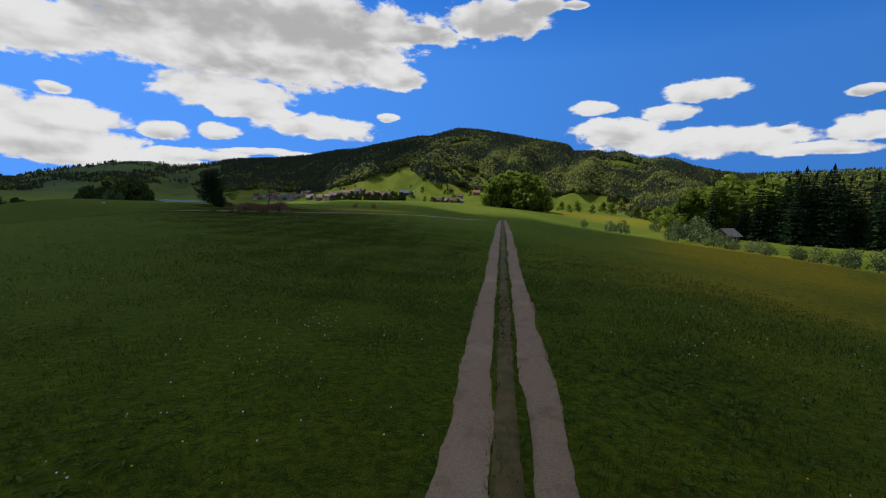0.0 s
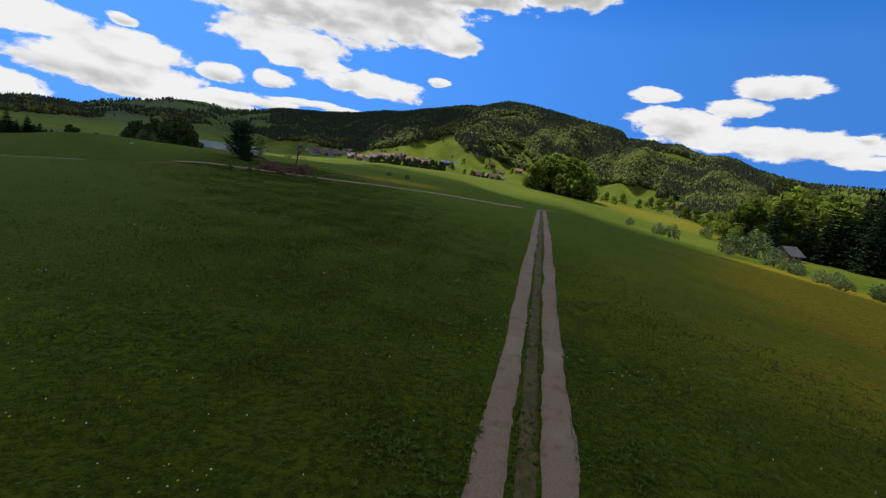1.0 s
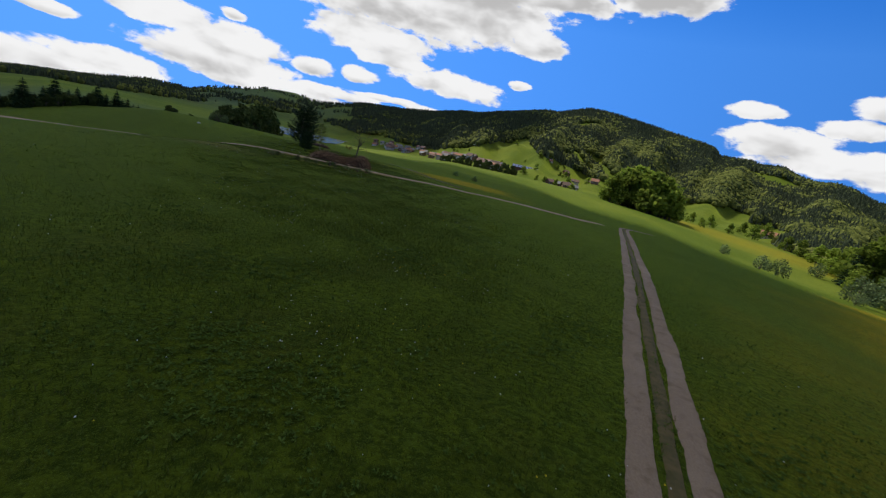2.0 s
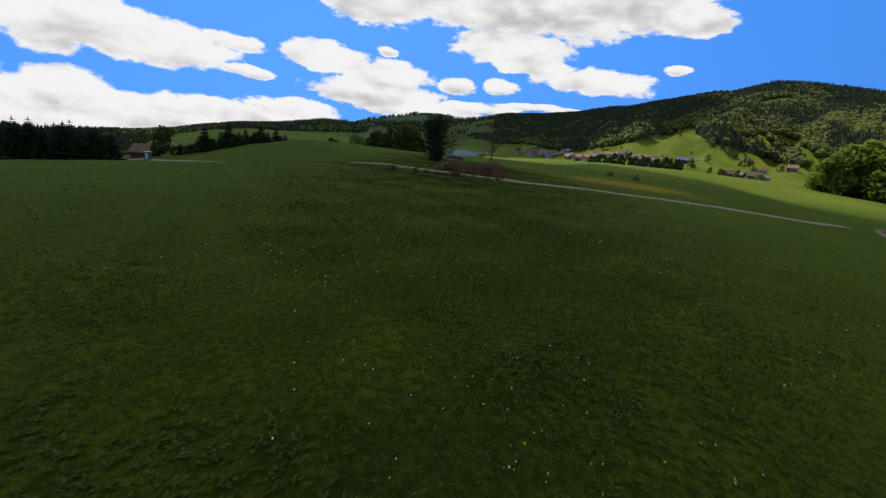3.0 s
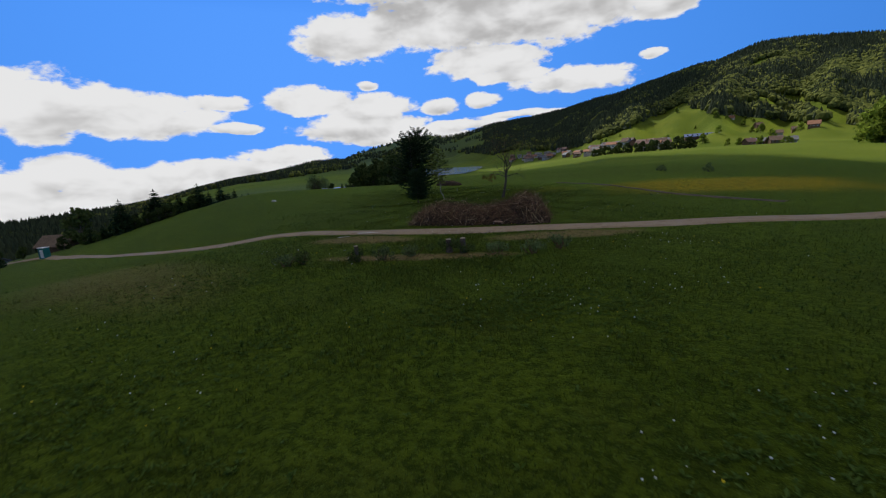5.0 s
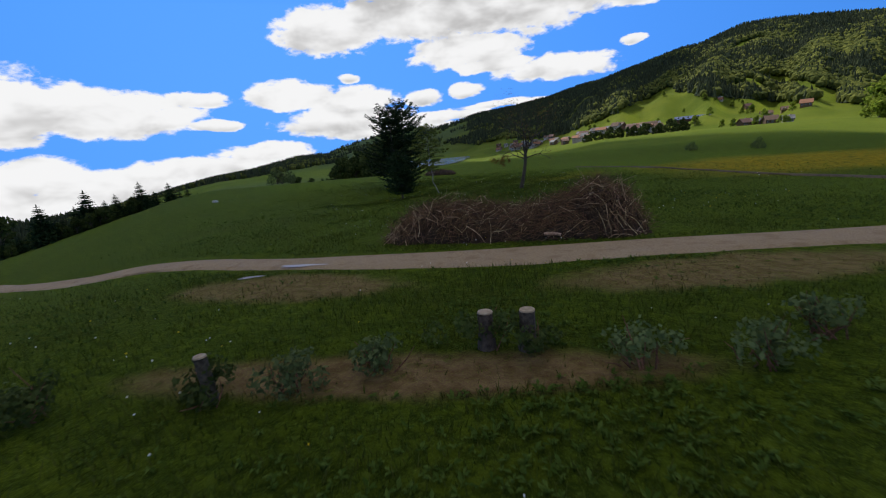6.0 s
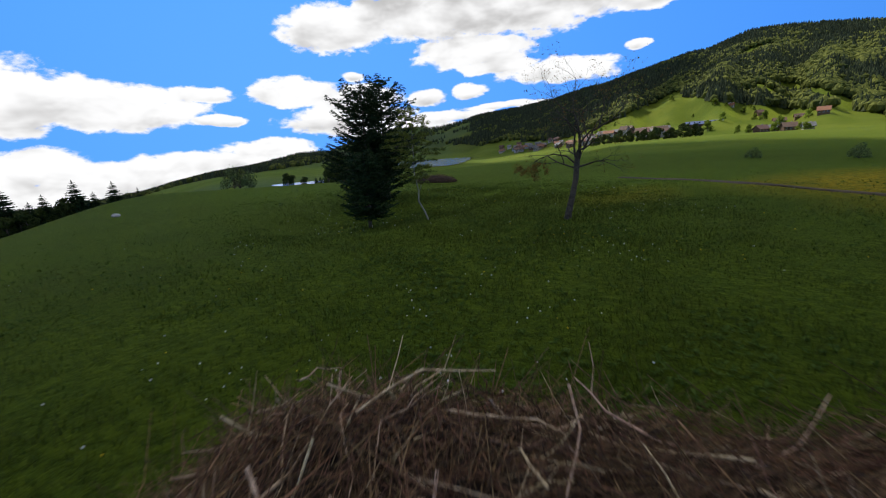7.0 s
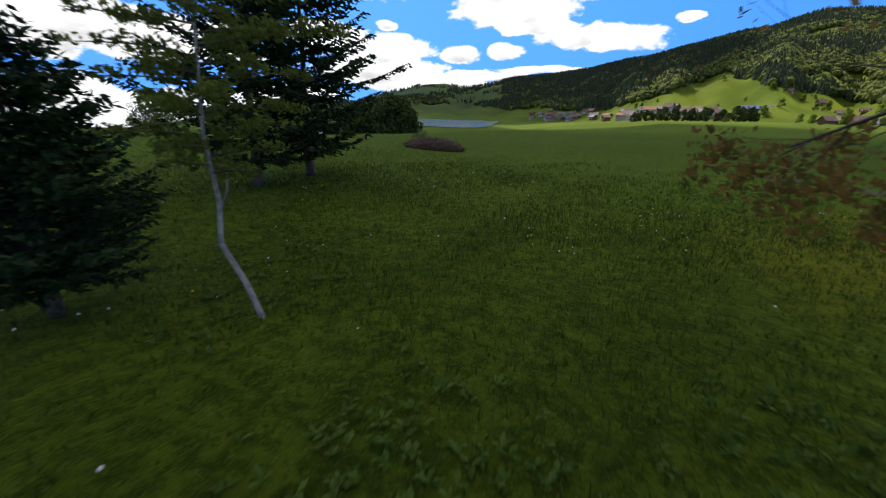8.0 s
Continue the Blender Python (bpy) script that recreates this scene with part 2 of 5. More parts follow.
def blob(n, p, cx, cy, rx, ry, turn, low=0.6, high=1.15, ragged=0.5, grain=0.5):
    """A soft-edged patch on the ground: 1 inside."""
    node = n.add("ShaderNodeMapping", vector_type="TEXTURE")
    n.link(p, node.inputs["Vector"])
    node.inputs["Location"].default_value = (cx, cy, 0)
    node.inputs["Rotation"].default_value = (0, 0, radians(turn))
    node.inputs["Scale"].default_value = (rx, ry, 1)
    flat = n.vmath("MULTIPLY", node.outputs[0], (1, 1, 0))
    size = n.add("ShaderNodeVectorMath", operation="LENGTH")
    n.link(flat, size.inputs[0])
    rough = n.math("MULTIPLY", n.math("SUBTRACT", n.noise(p, grain, 4), 0.5), ragged * 2)
    inside = n.step(n.math("ADD", size.outputs["Value"], rough), low, high)
    return n.math("SUBTRACT", 1.0, inside)


def make_meadow():
    mat, n = material("meadow_grass")
    p = place(n)
    big, mid, fine, blades = n.noise(p, 0.02, 3), n.noise(p, 0.35, 5), n.noise(p, 4.0, 5, 0.65), n.noise(p, 30.0, 3, 0.6)
    c = n.mix(n.step(mid, 0.32, 0.68), (0.035, 0.052, 0.0045), (0.053, 0.075, 0.0058))
    worn = n.noise(p, 0.11, 6, 0.68, 0.6)
    c = n.mix(n.math("MULTIPLY", n.step(worn, 0.50, 0.66), 0.65), c, (0.030, 0.030, 0.007))
    lush = blob(n, p, -52, 118, 34, 14, 20, 0.3, 1.25, 0.5, 0.05)
    c = n.mix(n.math("MULTIPLY", lush, 0.80), c, (0.092, 0.150, 0.008))
    c = n.mix(n.math("MULTIPLY", n.step(big, 0.42, 0.62), 0.7), c, (0.072, 0.100, 0.009))
    c = n.mix(n.math("MULTIPLY", n.step(n.noise(p, 0.9, 5, 0.7, 0.4), 0.50, 0.36), 0.5), c, (0.022, 0.042, 0.005))
    c = n.mix(n.math("MULTIPLY", n.step(fine, 0.60, 0.40), 0.80), c, (0.013, 0.024, 0.003))
    c = n.mix(n.math("MULTIPLY", n.step(n.math("ADD", n.math("MULTIPLY", blades, 0.4), n.math("MULTIPLY", n.noise(p, 9.0, 4, 0.6), 0.6)), 0.53, 0.66), 0.65), c, (0.090, 0.125, 0.020))
    # pastures across the valley, their grass painted paler to look sunlit
    pasture = n.math("SUBTRACT", 1.0, blob(n, p, -20, 55, 150, 150, 0, 0.75, 1.05, 0.15, 0.02))
    sunlit_pasture = n.mix(n.step(n.noise(p, 0.012, 5, 0.6), 0.38, 0.62), (0.060, 0.084, 0.010), (0.112, 0.132, 0.018))
    sunlit_pasture = n.mix(n.math("MULTIPLY", n.step(n.noise(p, 0.07, 6, 0.7), 0.52, 0.66), 0.6), sunlit_pasture, (0.055, 0.080, 0.014))
    c = n.mix(n.math("MULTIPLY", pasture, 0.75), c, sunlit_pasture)
    # unbroken forest on the far ridges, its green tinted blue-grey to imitate haze
    woods = n.math("MAXIMUM", blob(n, p, -2250, 1250, 1900, 1500, 0, 0.55, 1.0, 0.25, 0.004), blob(n, p, -420, 0, 330, 420, 0, 0.6, 1.05, 0.1, 0.01))
    woods = n.math("MULTIPLY", woods, n.step(n.noise(p, 0.006, 5, 0.6), 0.68, 0.58))
    hazed_canopy = n.mix(n.step(n.noise(p, 0.09, 4, 0.7), 0.35, 0.65), (0.030, 0.044, 0.034), (0.060, 0.078, 0.056))
    c = n.mix(woods, c, hazed_canopy)
    # buttercup meadows
    yellow = n.math("MAXIMUM", blob(n, p, -20, 115, 14, 12, -15, 0.5, 1.2, 0.5, 0.08), n.math("MULTIPLY", blob(n, p, -39.5, 111.0, 7, 4.0, 75, 0.2, 1.2, 0.5, 0.1), 0.36))
    yellow = n.math("MULTIPLY", yellow, 0.75)
    yellow = n.math("MAXIMUM", yellow, n.math("MULTIPLY", blob(n, p, 56, 76, 78, 24, 57, 0.25, 1.15, 0.6, 0.06), 0.72))
    yellow = n.math("MAXIMUM", yellow, n.math("MULTIPLY", blob(n, p, 120, 330, 60, 90, 10, 0.4, 1.2, 0.7, 0.02), 0.35))
    speck = n.step(n.noise(p, 3.0, 5, 0.7), 0.34, 0.58)
    c = n.mix(n.math("MULTIPLY", n.math("MULTIPLY", yellow, speck), 0.80), c, (0.42, 0.25, 0.008))
    # trodden soil by the road
    soil = n.math("MAXIMUM", blob(n, p, -38.6, 75.7, 3.7, 1.3, 18, 0.7, 1.15, 0.35, 0.8), blob(n, p, -27.6, 80.3, 4.6, 1.4, 32, 0.65, 1.15, 0.35, 1.0))
    soil = n.math("MAXIMUM", soil, n.math("MULTIPLY", blob(n, p, -45.5, 65.0, 11.0, 4.3, -4, 0.25, 1.15, 0.35, 0.3), 0.55))
    soil = n.math("MAXIMUM", soil, blob(n, p, -32.5, 72.9, 5.2, 0.75, 25, 0.6, 1.15, 0.35, 1.0))
    soil = n.math("MULTIPLY", soil, n.step(n.noise(p, 2.2, 5, 0.65), 0.26, 0.42))
    earth = n.mix(n.step(fine, 0.35, 0.65), (0.098, 0.056, 0.030), (0.165, 0.105, 0.060))
    c = n.mix(n.math("MULTIPLY", soil, 0.92), c, earth)
    shader = finish(n, c, 0.9, n.math("ADD", fine, n.math("MULTIPLY", blades, 0.35)), 0.7, 0.10, 0.02)
    shader.inputs["Sheen Weight"].default_value, shader.inputs["Sheen Roughness"].default_value = 0.42, 0.35
    shader.inputs["Sheen Tint"].default_value = (0.33, 0.43, 0.03, 1.0)


def make_plain(name, low, high, scale=8.0, rough=0.85, bump=0.4, distance=0.01, spec=0.25, by_object=0.0, by_island=0.0, warm=None):
    """A two-tone grainy surface; objects or loose pieces differ a little."""
    mat, n = material(name)
    p = place(n)
    grain, broad = n.noise(p, scale, 5, 0.6), n.noise(p, scale * 0.13, 3)
    c = n.mix(n.step(n.math("ADD", n.math("MULTIPLY", grain, 0.65), n.math("MULTIPLY", broad, 0.35)), 0.36, 0.64), low, high)
    if by_object or by_island:
        chance = n.add("ShaderNodeObjectInfo").outputs["Random"] if by_object else n.add("ShaderNodeNewGeometry").outputs["Random Per Island"]
        hsv = n.add("ShaderNodeHueSaturation")
        n.link(c, hsv.inputs["Color"])
        span = by_object or by_island
        n.put(hsv.inputs["Value"], n.math("ADD", n.math("MULTIPLY", chance, 2 * span), 1 - span))
        n.put(hsv.inputs["Hue"], n.math("ADD", n.math("MULTIPLY", n.math("FRACT", n.math("MULTIPLY", chance, 7.13)), 0.05), 0.475))
        c = hsv.outputs[0]
        if warm:
            c = n.mix(n.math("MULTIPLY", n.step(n.math("FRACT", n.math("MULTIPLY", chance, 3.7)), 0.55, 0.75), 0.8), c, warm)
    return finish(n, c, rough, grain, bump, distance, spec)


def make_leaf(name, low, high, span=0.35, through=0.25, warm=None):
    """Foliage: diffuse with a little light coming through."""
    mat, n = material(name)
    chance = n.add("ShaderNodeNewGeometry").outputs["Random Per Island"]
    tree = n.add("ShaderNodeObjectInfo").outputs["Random"]
    c = n.mix(chance, low, high)
    if warm:
        c = n.mix(n.step(n.math("FRACT", n.math("MULTIPLY", chance, 5.3)), 0.55, 0.8), c, warm)
    hsv = n.add("ShaderNodeHueSaturation")
    n.link(c, hsv.inputs["Color"])
    n.put(hsv.inputs["Value"], n.math("ADD", n.math("MULTIPLY", tree, 2 * span), 1 - span))
    shader = n.add("ShaderNodeBsdfPrincipled")
    n.link(hsv.outputs[0], shader.inputs["Base Color"])
    shader.inputs["Roughness"].default_value, shader.inputs["Specular IOR Level"].default_value = 0.85, 0.06
    glow = n.add("ShaderNodeBsdfTranslucent")
    n.link(hsv.outputs[0], glow.inputs["Color"])
    mix = n.add("ShaderNodeMixShader")
    mix.inputs[0].default_value = through
    n.link(shader.outputs[0], mix.inputs[1])
    n.link(glow.outputs[0], mix.inputs[2])
    n.link(mix.outputs[0], n.add("ShaderNodeOutputMaterial").inputs[0])


def make_gravel(name, low, high, dirt):
    mat, n = material(name)
    p = place(n)
    fine, mid, big = n.noise(p, 22.0, 5, 0.7), n.noise(p, 1.6, 5), n.noise(p, 0.25, 3)
    c = n.mix(n.step(fine, 0.3, 0.7), low, high)
    c = n.mix(n.math("MULTIPLY", n.step(mid, 0.52, 0.68), 0.55), c, dirt)
    c = n.mix(n.math("MULTIPLY", n.step(big, 0.5, 0.7), 0.25), c, (0.40, 0.34, 0.25))
    finish(n, c, 0.9, fine, 0.4, 0.03, 0.2)


def make_water(name, tint, rough, ripple, swell):
    mat, n = material(name)
    p = place(n)
    finish(n, tint, rough, n.noise(p, ripple, 3), swell, 0.05, 0.5)


def make_all():
    make_meadow()
    make_gravel("gravel", (0.225, 0.158, 0.094), (0.345, 0.262, 0.165), (0.180, 0.112, 0.058))
    make_gravel("rut_gravel", (0.162, 0.116, 0.076), (0.255, 0.195, 0.132), (0.12, 0.086, 0.046))
    make_water("lake_water", (0.10, 0.17, 0.24), 0.12, 0.4, 0.004)
    make_water("puddle_water", (0.34, 0.29, 0.25), 0.38, 6.0, 0.25)
    make_plain("median_grass", (0.050, 0.046, 0.010), (0.105, 0.078, 0.026), 2.6)
    make_plain("ditch_earth", (0.05, 0.036, 0.02), (0.11, 0.08, 0.045), 4.0, 0.95, 0.8, 0.05)
    make_plain("bark", (0.045, 0.036, 0.028), (0.13, 0.11, 0.085), 14.0, 0.9, 0.8, 0.02, by_object=0.2)
    make_plain("birch_bark", (0.12, 0.115, 0.10), (0.34, 0.33, 0.30), 9.0, 0.7, 0.4, 0.01)
    make_plain("lichen_bark", (0.030, 0.024, 0.018), (0.105, 0.090, 0.068), 11.0, 0.9, 0.9, 0.02)
    make_plain("dry_twig", (0.075, 0.040, 0.020), (0.21, 0.125, 0.066), 20.0, 0.85, 0.4, 0.005, by_island=0.72)
    make_plain("dead_wood", (0.21, 0.135, 0.075), (0.60, 0.450, 0.290), 16.0, 0.8, 0.5, 0.01, by_object=0.3)
    # near-black brown that stands in for shade deep between the twigs
    make_plain("pile_gap_shade", (0.020, 0.013, 0.008), (0.056, 0.036, 0.023), 6.0, 0.95, 0.9, 0.08)
    make_plain("cut_wood", (0.26, 0.20, 0.13), (0.42, 0.34, 0.24), 12.0, 0.7, 0.3)
    make_leaf("spruce_needles", (0.012, 0.028, 0.012), (0.030, 0.055, 0.020), 0.25, 0.10)
    make_leaf("pine_needles", (0.016, 0.034, 0.014), (0.040, 0.066, 0.024), 0.25, 0.12)
    make_leaf("fresh_leaves", (0.105, 0.160, 0.018), (0.230, 0.290, 0.045), 0.30, 0.50)
    make_leaf("dull_leaves", (0.040, 0.065, 0.016), (0.080, 0.105, 0.030), 0.30, 0.25)
    make_leaf("willow_leaves", (0.085, 0.125, 0.045), (0.150, 0.190, 0.075), 0.20, 0.30)
    make_leaf("birch_leaves", (0.100, 0.140, 0.022), (0.180, 0.205, 0.045), 0.15, 0.50)
    make_leaf("russet_leaves", (0.190, 0.100, 0.030), (0.280, 0.160, 0.045), 0.15, 0.50, warm=(0.12, 0.14, 0.03))
    make_leaf("forest_conifers", (0.030, 0.042, 0.023), (0.075, 0.094, 0.044), 0.10, 0.10)
    make_leaf("forest_beeches", (0.046, 0.066, 0.017), (0.195, 0.215, 0.046), 0.10, 0.30)
    make_leaf("grass_blades", (0.028, 0.047, 0.005), (0.068, 0.096, 0.012), 0.05, 0.35, warm=(0.082, 0.095, 0.019))
    make_leaf("herb_leaves", (0.042, 0.080, 0.010), (0.100, 0.150, 0.030), 0.05, 0.35)
    make_plain("seed_heads", (0.55, 0.55, 0.50), (0.80, 0.80, 0.76), 60.0, 0.9, 0.2)
    make_plain("dandelion_yellow", (0.60, 0.42, 0.01), (0.75, 0.55, 0.02), 60.0, 0.8, 0.2)
    make_plain("house_plaster", (0.36, 0.33, 0.29), (0.52, 0.49, 0.44), 3.0, 0.9, 0.2, 0.01, by_object=0.2)
    make_plain("house_timber", (0.10, 0.062, 0.036), (0.19, 0.12, 0.070), 5.0, 0.85, 0.3, 0.01, by_object=0.3)
    make_plain("roof_tiles", (0.10, 0.064, 0.048), (0.175, 0.110, 0.082), 4.0, 0.85, 0.4, 0.03, by_object=0.35)
    make_plain("roof_orange", (0.21, 0.098, 0.056), (0.32, 0.155, 0.092), 4.0, 0.85, 0.4, 0.03)
    make_plain("roof_grey", (0.10, 0.10, 0.105), (0.19, 0.19, 0.19), 4.0, 0.8, 0.4, 0.03, by_object=0.25)
    make_plain("roof_blue", (0.045, 0.070, 0.16), (0.075, 0.11, 0.23), 4.0, 0.6, 0.2)
    make_plain("window_dark", (0.02, 0.023, 0.028), (0.05, 0.055, 0.06), 4.0, 0.2, 0.0, spec=0.6)
    make_plain("teal_plastic", (0.015, 0.14, 0.13), (0.025, 0.20, 0.19), 5.0, 0.5, 0.1)
    make_plain("white_plastic", (0.62, 0.64, 0.64), (0.78, 0.79, 0.79), 5.0, 0.5, 0.1)
    make_plain("field_stone", (0.30, 0.30, 0.28), (0.48, 0.47, 0.44), 6.0, 0.9, 0.6, 0.03)
    mat, n = material("cloud_vapour")
    white = n.add("ShaderNodeBsdfDiffuse")
    white.inputs[0].default_value = (0.92, 0.92, 0.93, 1)
    glow = n.add("ShaderNodeBsdfTranslucent")
    glow.inputs[0].default_value = (0.80, 0.81, 0.83, 1)
    mix = n.add("ShaderNodeMixShader")
    n.link(white.outputs[0], mix.inputs[1])
    n.link(glow.outputs[0], mix.inputs[2])
    thin = n.add("ShaderNodeMixShader")          # the cloud lets a little sun through
    thin.inputs[0].default_value = 0.17
    n.link(mix.outputs[0], thin.inputs[1])
    n.link(n.add("ShaderNodeBsdfTransparent").outputs[0], thin.inputs[2])
    n.link(thin.outputs[0], n.add("ShaderNodeOutputMaterial").inputs[0])


make_all()


# ------------------------------------------------------------------ mesh helpers
def fast_mesh(name, verts, faces, mat, smooth_shade=False):
    """Mesh data from an array of corners and an array of faces that all have as many corners."""
    verts, faces = np.asarray(verts, np.float32), np.asarray(faces, np.int32)
    data = bpy.data.meshes.new(name)
    data.vertices.add(len(verts))
    data.vertices.foreach_set("co", verts.ravel())
    data.loops.add(faces.size)
    data.loops.foreach_set("vertex_index", faces.ravel())
    data.polygons.add(len(faces))
    data.polygons.foreach_set("loop_start", np.arange(0, faces.size, faces.shape[1], dtype=np.int32))
    data.polygons.foreach_set("use_smooth", np.full(len(faces), smooth_shade))
    data.update(calc_edges=True)
    data.materials.append(MATS[mat])
    return data


def mesh_object(name, verts, faces, mat, parent=None, label="", smooth_shade=False):
    ob = new(name, fast_mesh(name, verts, faces, mat, smooth_shade))
    if parent:
        ob.parent = parent
    if label:
        ob["label"] = label
    return ob


def part(name, bm, mat, parent, label=""):
    """One bmesh as one mesh object under a thing or a part."""
    data = bpy.data.meshes.new(name)
    bm.to_mesh(data)
    bm.free()
    data.materials.append(MATS[mat])
    ob = new(name, data)
    ob.parent = parent
    if label:
        ob["label"] = label
    return ob


def thing(name, x, y, z=None, turn=0.0, label="", category="", group=""):
    ob = new(name)
    ob.empty_display_size = 0.2
    ob.matrix_basis = pose(x, y, ground_z(x, y) if z is None else z, 0, 0, turn)
    return tagged(ob, label, category, group)


def joined(pieces):
    """Several (verts, faces) arrays as one."""
    verts, faces, at = [], [], 0
    for v, f in pieces:
        verts.append(np.asarray(v, float))
        faces.append(np.asarray(f, int) + at)
        at += len(v)
    return np.vstack(verts), np.vstack(faces)


def tube(points, radii, sides=6):
    """A tapered tube along points, in quads."""
    points = np.asarray(points, float)
    d = np.gradient(points, axis=0)
    d /= np.linalg.norm(d, axis=1)[:, None] + 1e-9
    ref = np.where(np.abs(d[:, 2:]) > 0.9, [[1.0, 0, 0]], [[0, 0, 1.0]])
    u = np.cross(d, ref)
    u /= np.linalg.norm(u, axis=1)[:, None] + 1e-9
    v = np.cross(d, u)
    a = np.arange(sides) * 2 * np.pi / sides
    ring = u[:, None] * np.cos(a)[None, :, None] + v[:, None] * np.sin(a)[None, :, None]
    verts = (points[:, None] + ring * np.asarray(radii, float)[:, None, None]).reshape(-1, 3)
    i, j = np.meshgrid(np.arange(len(points) - 1), np.arange(sides), indexing="ij")
    k = (j + 1) % sides
    faces = np.stack([i * sides + j, i * sides + k, (i + 1) * sides + k, (i + 1) * sides + j], -1).reshape(-1, 4)
    return verts, faces


def box(cx, cy, cz, sx, sy, sz):
    v = np.array([[x, y, z] for z in (-0.5, 0.5) for y in (-0.5, 0.5) for x in (-0.5, 0.5)]) * [sx, sy, sz] + [cx, cy, cz]
    return v, np.array([[0, 2, 3, 1], [4, 5, 7, 6], [0, 1, 5, 4], [2, 6, 7, 3], [0, 4, 6, 2], [1, 3, 7, 5]])


# ------------------------------------------------------------------ ground, road, track, water
def build_ground():
    inner = np.arange(-75, 112, 0.42)
    outer = np.arange(112, 284.5, 3.0)
    az = np.radians(np.concatenate([inner, outer]))
    rings = 0.5 * 1.0355 ** np.arange(264)
    a, r = np.meshgrid(az, rings)
    x, y = REF[0] - np.sin(a) * r, REF[1] + np.cos(a) * r
    count, m = len(az), len(rings)
    verts = np.stack([x, y, ground(x, y)], -1).reshape(-1, 3)
    i, j = np.meshgrid(np.arange(m - 1), np.arange(count), indexing="ij")
    k = (j + 1) % count
    faces = np.stack([i * count + j, (i + 1) * count + j, (i + 1) * count + k, i * count + k], -1).reshape(-1, 4)[:, ::-1]
    centre = len(verts)
    verts = np.vstack([verts, [[REF[0], REF[1], ground_z(*REF)]]])
    cap = np.array([(centre, (2 * e + 2) % count, 2 * e + 1, 2 * e) for e in range(count // 2)])[:, ::-1]
    if np.cross(verts[cap[0, 1]] - verts[cap[0, 0]], verts[cap[0, 2]] - verts[cap[0, 0]])[2] < 0:
        cap = cap[:, ::-1]
    if np.cross(verts[faces[0, 1]] - verts[faces[0, 0]], verts[faces[0, 2]] - verts[faces[0, 0]])[2] < 0:
        faces = faces[:, ::-1]
    ob = mesh_object("ground", verts, np.vstack([faces, cap]), "meadow_grass", smooth_shade=True)
    tagged(ob, "rolling green alpine meadow with scattered wild flowers", "meadow", kind="structure")


build_ground()


def trail(line, step=0.6):
    pts = np.array(line, float)
    t = np.r_[0, np.cumsum(np.hypot(*np.diff(pts, axis=0).T))]
    s = np.arange(0, t[-1], step)
    c = np.stack([np.interp(s, t, pts[:, 0]), np.interp(s, t, pts[:, 1])], -1)
    for _ in range(40):
        c[1:-1] = (c[:-2] + 2 * c[1:-1] + c[2:]) / 4
    d = np.gradient(c, axis=0)
    d /= np.linalg.norm(d, axis=1)[:, None]
    return c, np.stack([d[:, 1], -d[:, 0]], -1)


def ribbon(name, line, width, mat, lift=0.03, across=4, wobble=0.08, seed=1, shift=0.0, step=0.6, sink=0.03):
    """A strip laid on the ground along a line of (x, y), with uneven edges that dip into the turf."""
    c, side = trail(line, step)
    wide = width(c[:, 0]) if callable(width) else np.full(len(c), width)
    rng = np.random.default_rng(seed)
    ragged = [np.convolve(rng.normal(0, 1, len(c)), np.ones(9) / 9, "same") * wobble * 2.2 for _ in range(2)]
    cols = []
    for e in range(across + 1):
        off = (e / across - 0.5) * wide + shift + (ragged[0] if e == 0 else ragged[1] if e == across else 0 * ragged[0])
        xy = c + side * off[:, None]
        z = ground(xy[:, 0], xy[:, 1]) + (lift if 0 < e < across else -sink)
        cols.append(np.column_stack([xy, z]))
    verts = np.stack(cols, 1).reshape(-1, 3)
    q, e = np.meshgrid(np.arange(len(c) - 1), np.arange(across), indexing="ij")
    a = q * (across + 1) + e
    faces = np.stack([a, a + 1, a + across + 2, a + across + 1], -1).reshape(-1, 4)
    return mesh_object(name, verts, faces, mat, smooth_shade=True)


ROAD = [(-165, 84), (-140, 84.5), (-120, 82), (-100, 79.3), (-80, 76.6), (-65, 76.0), (-55, 76.3), (-48, 76.8), (-43.4, 77.2), (-41, 77.6), (-37.8, 78.6), (-34.7, 79.9), (-32, 81.1), (-29.4, 82.4), (-27.5, 83.4),
        (-20.3, 86), (-14.5, 88.5), (-10, 91.5), (2, 103), (12, 118)]


def road_width(x):
    return np.interp(x, [-60, -44, -40, -36, -33, -28, -20], [1.7, 1.35, 1.5, 2.0, 2.3, 2.15, 2.2])


tagged(ribbon("road", ROAD, road_width, "gravel", 0.07, 8, 0.10, 5, step=0.4), "pale gravel farm road crossing the green meadow", "road", kind="structure")
TRACK = [(-4.1, -30), (0.17, 0), (9.0, 62), (16.9, 118), (17.9, 125), (19.5, 127.4), (25, 128.5)]
for side_, name_ in ((-0.73, "track"), (0.73, "track")):
    rut = ribbon(name_, TRACK, 0.95, "rut_gravel", 0.04, 5, 0.11, 3 if side_ < 0 else 4, side_, step=0.3)
    tagged(rut, "worn grey gravel wheel rut of a farm track", "track", kind="structure")
tagged(ribbon("median", TRACK, 0.56, "median_grass", 0.05, 4, 0.06, 9, step=0.3), "dry grassy strip between two wheel ruts", "verge", kind="structure")
tagged(ribbon("ditch", [(-42, 124), (-34.8, 119.3), (-27.7, 109.5), (-23.8, 102), (-16, 97)], 0.9, "ditch_earth", 0.06, 4, 0.25, 8),
       "dark strip of turned earth along a ditch", "ditch", kind="structure")


